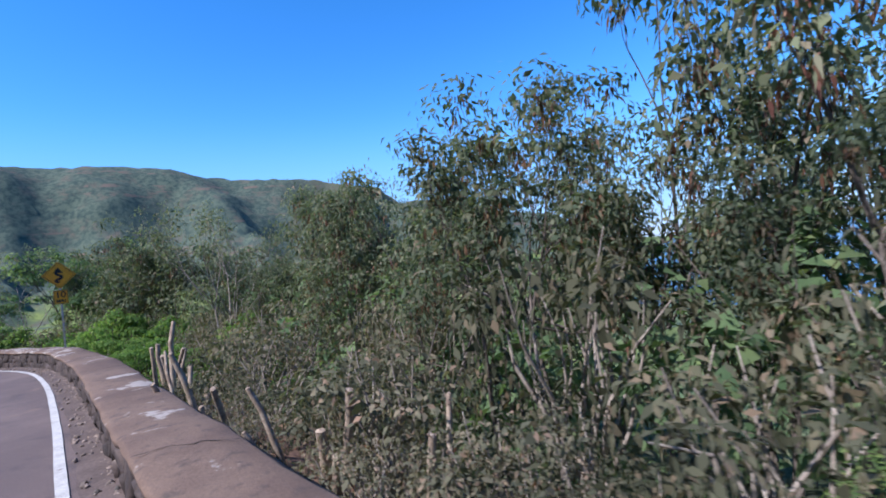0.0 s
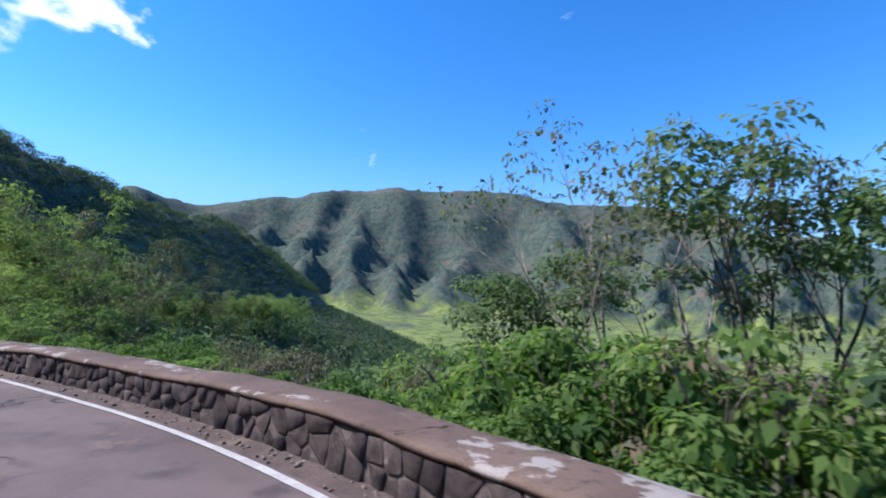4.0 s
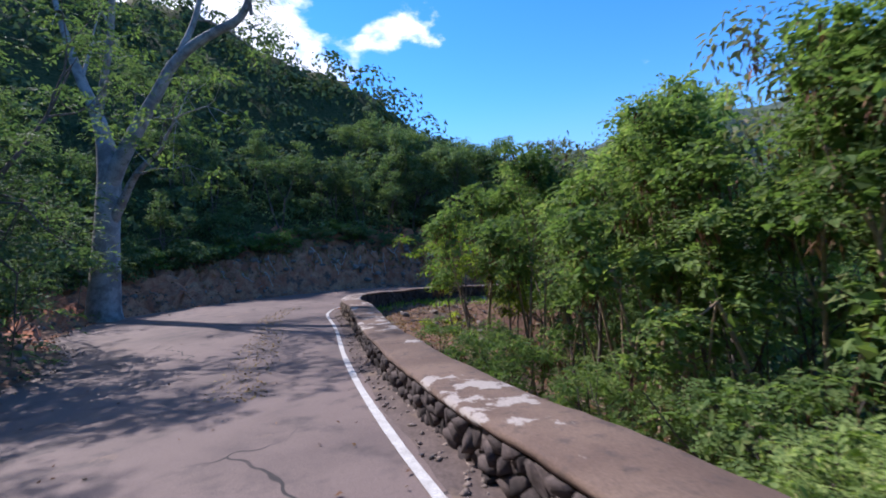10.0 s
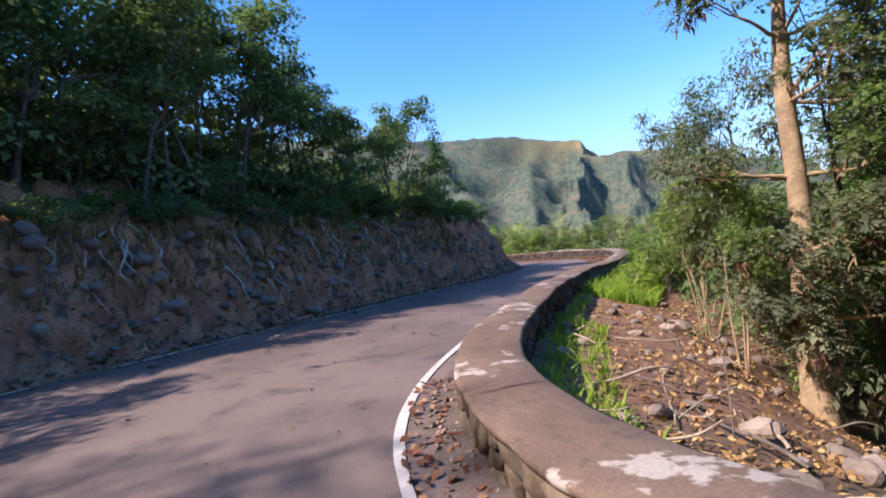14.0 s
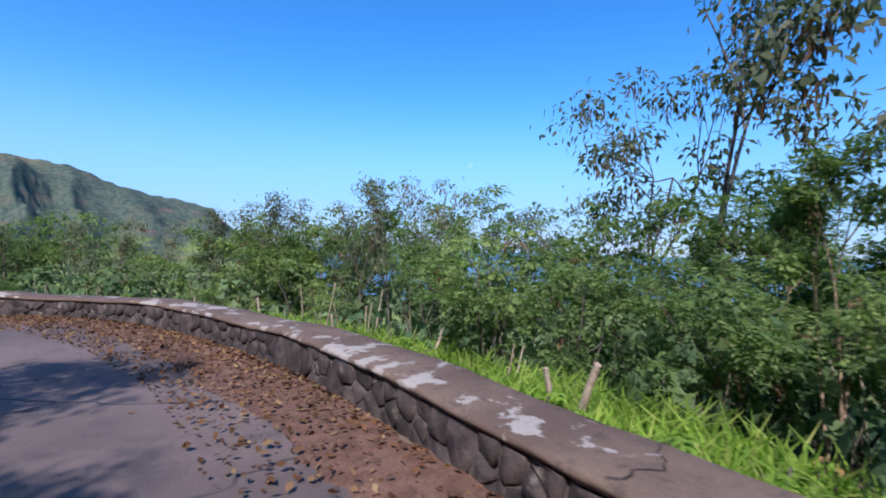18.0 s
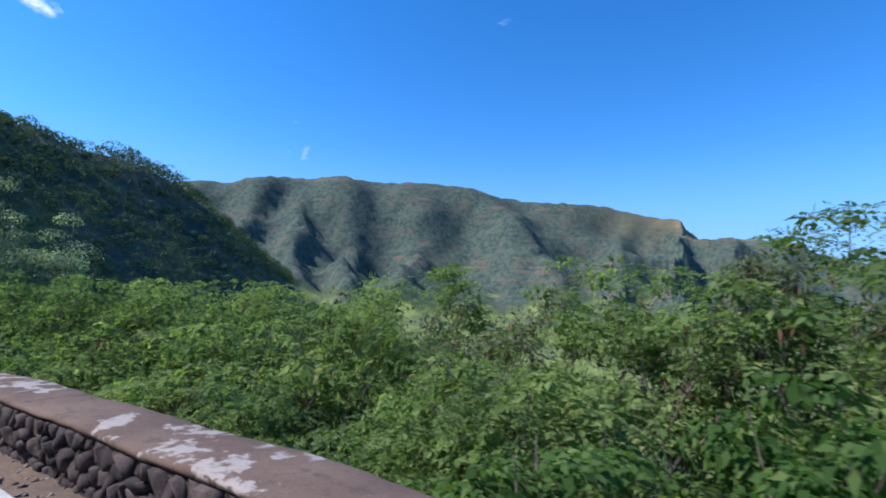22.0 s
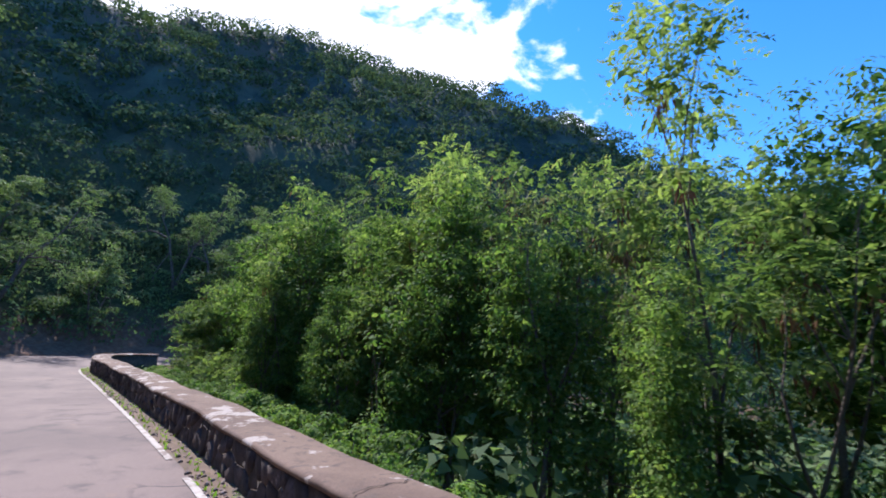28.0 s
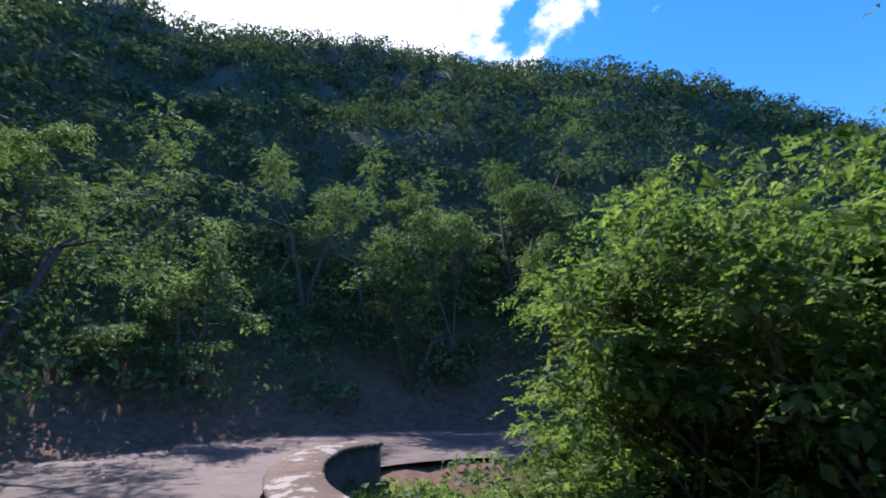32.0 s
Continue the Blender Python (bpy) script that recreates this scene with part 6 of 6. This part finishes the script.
bed = new("leaf_drift", strip("leaf_drift", S_DRIFT, [0.04, lambda q: reach(q) * 0.35, lambda q: reach(q) * 0.75, reach], [0.06, 0.045, 0.03, 0.01], M_DRIFT, jitter=0.22, seed=8))
tagged(bed, "bank of trodden leaf mould swept against the wall", "leaf litter", kind="stuff")
s2_, l2_ = band(98, 106, -0.05, -0.55, 420)
litter("leaf_drift", s2_, l2_, 0.03, 0.10, M_LITTER, "dry leaves caught between the line and the wall", 2)
s3_, l3_ = band(84, 99, -1.7, -2.6, 900)
litter("straw_leaves", s3_, l3_ - np.interp(s3_, [84, 99], [0, 0.6]), 0.035, 0.06, M_STRAW, "golden fallen leaflets strewn down the lane", 3)
s4_, l4_ = band(40, 200, -0.3, -5.0, 900)
litter("straw_leaves", s4_, l4_, 0.036, 0.06, M_LITTER, "scattered dead leaves on the asphalt", 4)
s5_, l5_ = band(80, 124, 0.8, 9.0, 19000, 1.3)
litter("ground_litter", s5_, l5_, 0.0, 0.095, M_STRAW, "thick brown leaf litter and sticks inside the bend", 5, jumble=0.6)
s6_, l6_ = band(98, 124, 0, -3.2, 4200)
litter("bank_litter", s6_, -road_w(s6_) + l6_, 0.0, 0.13, M_LITTER, "dead leaves lying on the earth bank", 6, jumble=0.6)
s8_, l8_ = band(94, 134, 0.25, -0.95, 3600)
litter("bank_litter", s8_, -road_w(s8_) + l8_, 0.035, 0.09, M_LITTER, "dead leaves and soil washed along the foot of the bank", 8, jumble=0.5)
s7_, l7_ = band(-6, 22, 0.75, 5, 1500, 1.3)
litter("ground_litter", s7_, l7_, 0.0, 0.14, M_LITTER, "dead leaves under the dusty scrub", 7, jumble=0.6)


def grass(name, s, la, tall, label, seed, material=None):
    rng = np.random.RandomState(seed)
    p = on_road(s, la)
    p[:, 2] = np.where(la > THICK, land(p[:, 0], p[:, 1]), np.where(la < -road_w(s), bank_z(p[:, 0], p[:, 1], s, -la - road_w(s)), p[:, 2]))
    n = len(p)
    lean = rng.randn(n, 3) * np.array([0.45, 0.45, 0])
    h = tall * rng.uniform(0.5, 1.3, (n, 1))
    side = unit(rng.randn(n, 3) * np.array([1, 1, 0])) * (0.012 + 0.012 * rng.rand(n, 1)) * (1 + tall)
    mid = p + np.array([0, 0, 0.6]) * h + lean * h * 0.35
    tip = p + np.array([0, 0, 0.95]) * h + lean * h
    v = np.stack([p - side, p + side, mid + side * 0.7, mid - side * 0.7], 1)
    v2 = np.stack([mid - side * 0.7, mid + side * 0.7, tip + side * 0.1, tip - side * 0.1], 1)
    v = np.concatenate([v, v2], 1).reshape(-1, 3)
    ob = new(name, mesh_of(name, v, quads(v), material or M_GRASS))
    return tagged(ob, label, "grass", kind="stuff")


gs, gl = band(117, 151, 0.76, 3.0, 18000, 0.9)
grass("grass", gs, gl, 0.42, "bright green grass and creepers along the wall's outer edge", 11)
gs, gl = band(14, 126, 0.78, 1.3, 3000)
grass("grass", gs, gl, 0.22, "thin grass along the wall's outer edge", 12)
gs, gl = band(151, 237, 0.78, 1.4, 3800)
grass("grass", gs, gl, 0.26, "weedy grass along the wall's outer edge", 13)
gs, gl = band(186, 232, 0.02, -0.32, 900)
grass("grass", gs, gl, 0.07, "small weeds at the foot of the wall", 14)
gs, gl = band(104, 112, 0.9, 1.9, 700)
grass("grass", gs, gl, 0.2, "green weeds among the boulders inside the bend", 15)
gs, gl = band(101, 123, 0, -1, 3000)
grass("dry_grass", gs, -road_w(gs) - 1.1 + gl * 1.3, 0.45, "dry straw-coloured grass hanging over the earth bank", 17, M_STRAW)
gs, gl = band(106, 134, 0, -1, 700)
grass("dry_grass", gs, -road_w(gs) - 2.2 + gl * 1.2, 0.5, "dry straw-coloured grass on top of the bank", 16, M_STRAW)


# ---- chalky white strokes painted on the cap inside the bend ----
def cap_strokes():
    rng = np.random.RandomState(5)
    for i in range(9):
        s0, la = 96.5 + i * 0.26, 0.28 + 0.22 * rng.rand()
        n = 14
        t = np.linspace(0, 1, n)
        a = rng.rand() * 6.283
        s = s0 + 0.11 * np.cos(t * 4.6 + a) + 0.05 * t
        l = la + 0.14 * np.sin(t * 4.6 + a)
        p = on_road(s, l)
        p[:, 2] += wall_top(s) + 0.021
        d = np.gradient(p, axis=0)
        d[:, 2] = 0
        side = unit(np.cross(d, np.array([0, 0, 1.0]))) * 0.014
        v = np.stack([p - side, p + side], 1).reshape(-1, 3)
        ob = new("paint_stroke", mesh_of("paint_stroke", v, grid_faces(n, 2), M_PAINT_WORN))
        ob.parent = wall
        tagged(ob, "worn white paint stroke")


cap_strokes()


# ---- cracks across the cap ----
def cap_cracks():
    rng = np.random.RandomState(15)
    for s0 in np.r_[np.arange(3, 176, 6.3), np.arange(188, 234, 6.1)]:
        s0 = s0 + rng.uniform(-1.5, 1.5)
        n = 12
        la = np.linspace(0.01, THICK - 0.01, n)
        s = s0 + np.cumsum(rng.randn(n)) * 0.03 + (la - 0.4) * rng.uniform(-0.6, 0.6)
        p = on_road(s, la)
        p[:, 2] += wall_top(s) + 0.019
        half = np.array([np.interp(s0, LINE_S, TANGENT[:, 0]), np.interp(s0, LINE_S, TANGENT[:, 1]), 0]) * 0.007
        w = rng.uniform(0.4, 1.6, (n, 1))
        v = np.stack([p - half * w, p + half * w], 1).reshape(-1, 3)
        ob = new("crack", mesh_of("crack", v, grid_faces(n, 2), M_CRACK))
        ob.parent = wall
        tagged(ob, "dark crack across the cap")


M_CRACK = surface("crack", (0.018, 0.014, 0.012), (0.03, 0.024, 0.02), 8, 0.95, 0.3, 0.004, 60)
cap_cracks()


# ---- broken chips at the foot of the parapet ----
def chips(s, la, size, seed):
    rng = np.random.RandomState(seed)
    p = on_road(s, la, 0.02)
    far = la < -road_w(s)
    if far.any():
        p[far, 2] = bank_z(p[far, 0], p[far, 1], s[far], -la[far] - road_w(s[far])) + 0.01
    n = len(p)
    k = np.array([(1, 0, 0), (0, 1, 0), (-1, 0, 0), (0, -1, 0), (0, 0, 0.8), (0, 0, -0.5)])
    v = p[:, None] + (k[None] + rng.randn(n, 6, 3) * 0.22) * (size * rng.uniform(0.4, 1.5, (n, 1)))[:, None]
    f = np.array([(0, 1, 4), (1, 2, 4), (2, 3, 4), (3, 0, 4), (1, 0, 5), (2, 1, 5), (3, 2, 5), (0, 3, 5)])
    f = (np.arange(n)[:, None, None] * 6 + f[None]).reshape(-1, 3)
    ob = new("stone_chips", mesh_of("stone_chips", v.reshape(-1, 3), f, M_ROCK))
    tagged(ob, "small dark stone chips fallen along the wall's foot", "rubble", kind="stuff")


cs, cl = band(-4, 122, -0.01, -0.30, 2600, 2.2)
chips(cs, cl, 0.028, 21)
cs, cl = band(150, 234, -0.01, -0.34, 2000, 2.0)
chips(cs, cl, 0.03, 22)
cs, cl = band(84, 134, 0, 1, 900)
chips(cs, -road_w(cs) + 0.5 - cl * 0.9, 0.035, 23)
cs, cl = band(95, 130, 0.1, 1.3, 1500)
chips(cs, -road_w(cs) - cl, 0.07, 24)


# ---- the stones of the parapet ----
def clipped(poly, p, q):
    """What of a polygon lies nearer to p than to q."""
    n, m = q - p, (p + q) / 2
    side = (poly - m) @ n
    out = []
    for i in range(len(poly)):
        j = (i + 1) % len(poly)
        if side[i] <= 0:
            out.append(poly[i])
        if (side[i] < 0) != (side[j] < 0):
            out.append(poly[i] + (poly[j] - poly[i]) * side[i] / (side[i] - side[j]))
    return np.array(out) if out else np.zeros((0, 2))


def masonry(s0, s1, low, seed):
    """Fitted many-cornered face stones, large and small: for each its corners as (along, up)
    and how far its face stands out and leans."""
    rng = np.random.RandomState(seed)
    seeds = []
    s = s0
    while s < s1:
        top = float(wall_top(np.array(s))) - 0.075
        slabby = 52 < s < 98 or 150 < s < 180
        rows = rng.choice([2, 3, 3, 4] if slabby else [1, 2, 2, 2, 3, 3])
        step = rng.uniform(0.12, 0.24) if slabby else rng.uniform(0.20, 0.34) * (1.25 if rows == 1 else 1.0)
        for k in range(rows):
            seeds.append((s + rng.uniform(-0.09, 0.09), low + (top - low) * (k + 0.5 + rng.uniform(-0.22, 0.22)) / rows))
        s += step
    seeds = np.array(seeds)
    seeds = seeds[np.argsort(seeds[:, 0])]
    out = []
    for i, p in enumerate(seeds):
        top = float(wall_top(np.array(p[0]))) - 0.075
        poly = np.array([(max(p[0] - 0.45, s0), low), (min(p[0] + 0.45, s1), low), (min(p[0] + 0.45, s1), top), (max(p[0] - 0.45, s0), top)])
        for q in seeds[max(i - 14, 0):i + 15]:
            if q is not p and abs(q[0] - p[0]) < 0.9 and (q != p).any() and len(poly):
                poly = clipped(poly, p, q)
        if len(poly) < 3:
            continue
        mid = poly.mean(0)
        away = poly - mid
        reach = np.linalg.norm(away, axis=1, keepdims=True)
        poly = mid + away * np.clip(1 - rng.uniform(0.008, 0.018) / np.maximum(reach, 0.03), 0.55, 1)
        if np.ptp(poly[:, 0]) < 0.05 or np.ptp(poly[:, 1]) < 0.04:
            continue
        ragged = 1.7 if 52 < p[0] < 98 or 150 < p[0] < 180 else 1.0
        out.append((poly, rng.uniform(0.012, 0.055) * ragged, rng.uniform(-0.22, 0.22, 2) * ragged))
    return out


def stone_shape(corners, proud, tilt, outer):
    """A stone's corners in the world, and its faces: sides, worn bevel and face."""
    mid = corners.mean(0)
    inner = mid + (corners - mid) * 0.82
    n = len(corners)

    def placed(c, d):
        return on_road(c[:, 0], (THICK - 0.05 + d) if outer else (0.05 - d), c[:, 1])

    slope = ((inner - mid) * tilt).sum(1)
    v = np.vstack([placed(corners, np.full(n, -0.04)), placed(corners, np.full(n, proud * 0.45)), placed(inner, proud + slope), placed(mid[None], np.array([proud * 1.08]))])
    f = []
    for i in range(n):
        j = (i + 1) % n
        f += [(i, j, n + j), (i, n + j, n + i), (n + i, n + j, 2 * n + j), (n + i, 2 * n + j, 2 * n + i), (2 * n + i, 2 * n + j, 3 * n)]
    f = np.array(f)
    return v, f if outer else f[:, ::-1]


NEAR = ((23.5, 33.0), (129.0, 138.0))
joined = {"dark": [], "tan": []}
for lo, hi, low, seed, outer in ((-8, 178.8, -0.05, 31, False), (185.3, 236.9, -0.05, 32, False), (92, 119, -0.6, 57, True)):
    for corners, proud, tilt in masonry(lo, hi, low, seed):
        v, f = stone_shape(corners, proud, tilt, outer)
        if not outer and any(a < corners[0, 0] < b for a, b in NEAR):
            at = v.mean(0)
            ob = new("stone", mesh_of("stone", v - at, f, M_STONE))
            ob.location = at
            ob.parent = wall
        else:
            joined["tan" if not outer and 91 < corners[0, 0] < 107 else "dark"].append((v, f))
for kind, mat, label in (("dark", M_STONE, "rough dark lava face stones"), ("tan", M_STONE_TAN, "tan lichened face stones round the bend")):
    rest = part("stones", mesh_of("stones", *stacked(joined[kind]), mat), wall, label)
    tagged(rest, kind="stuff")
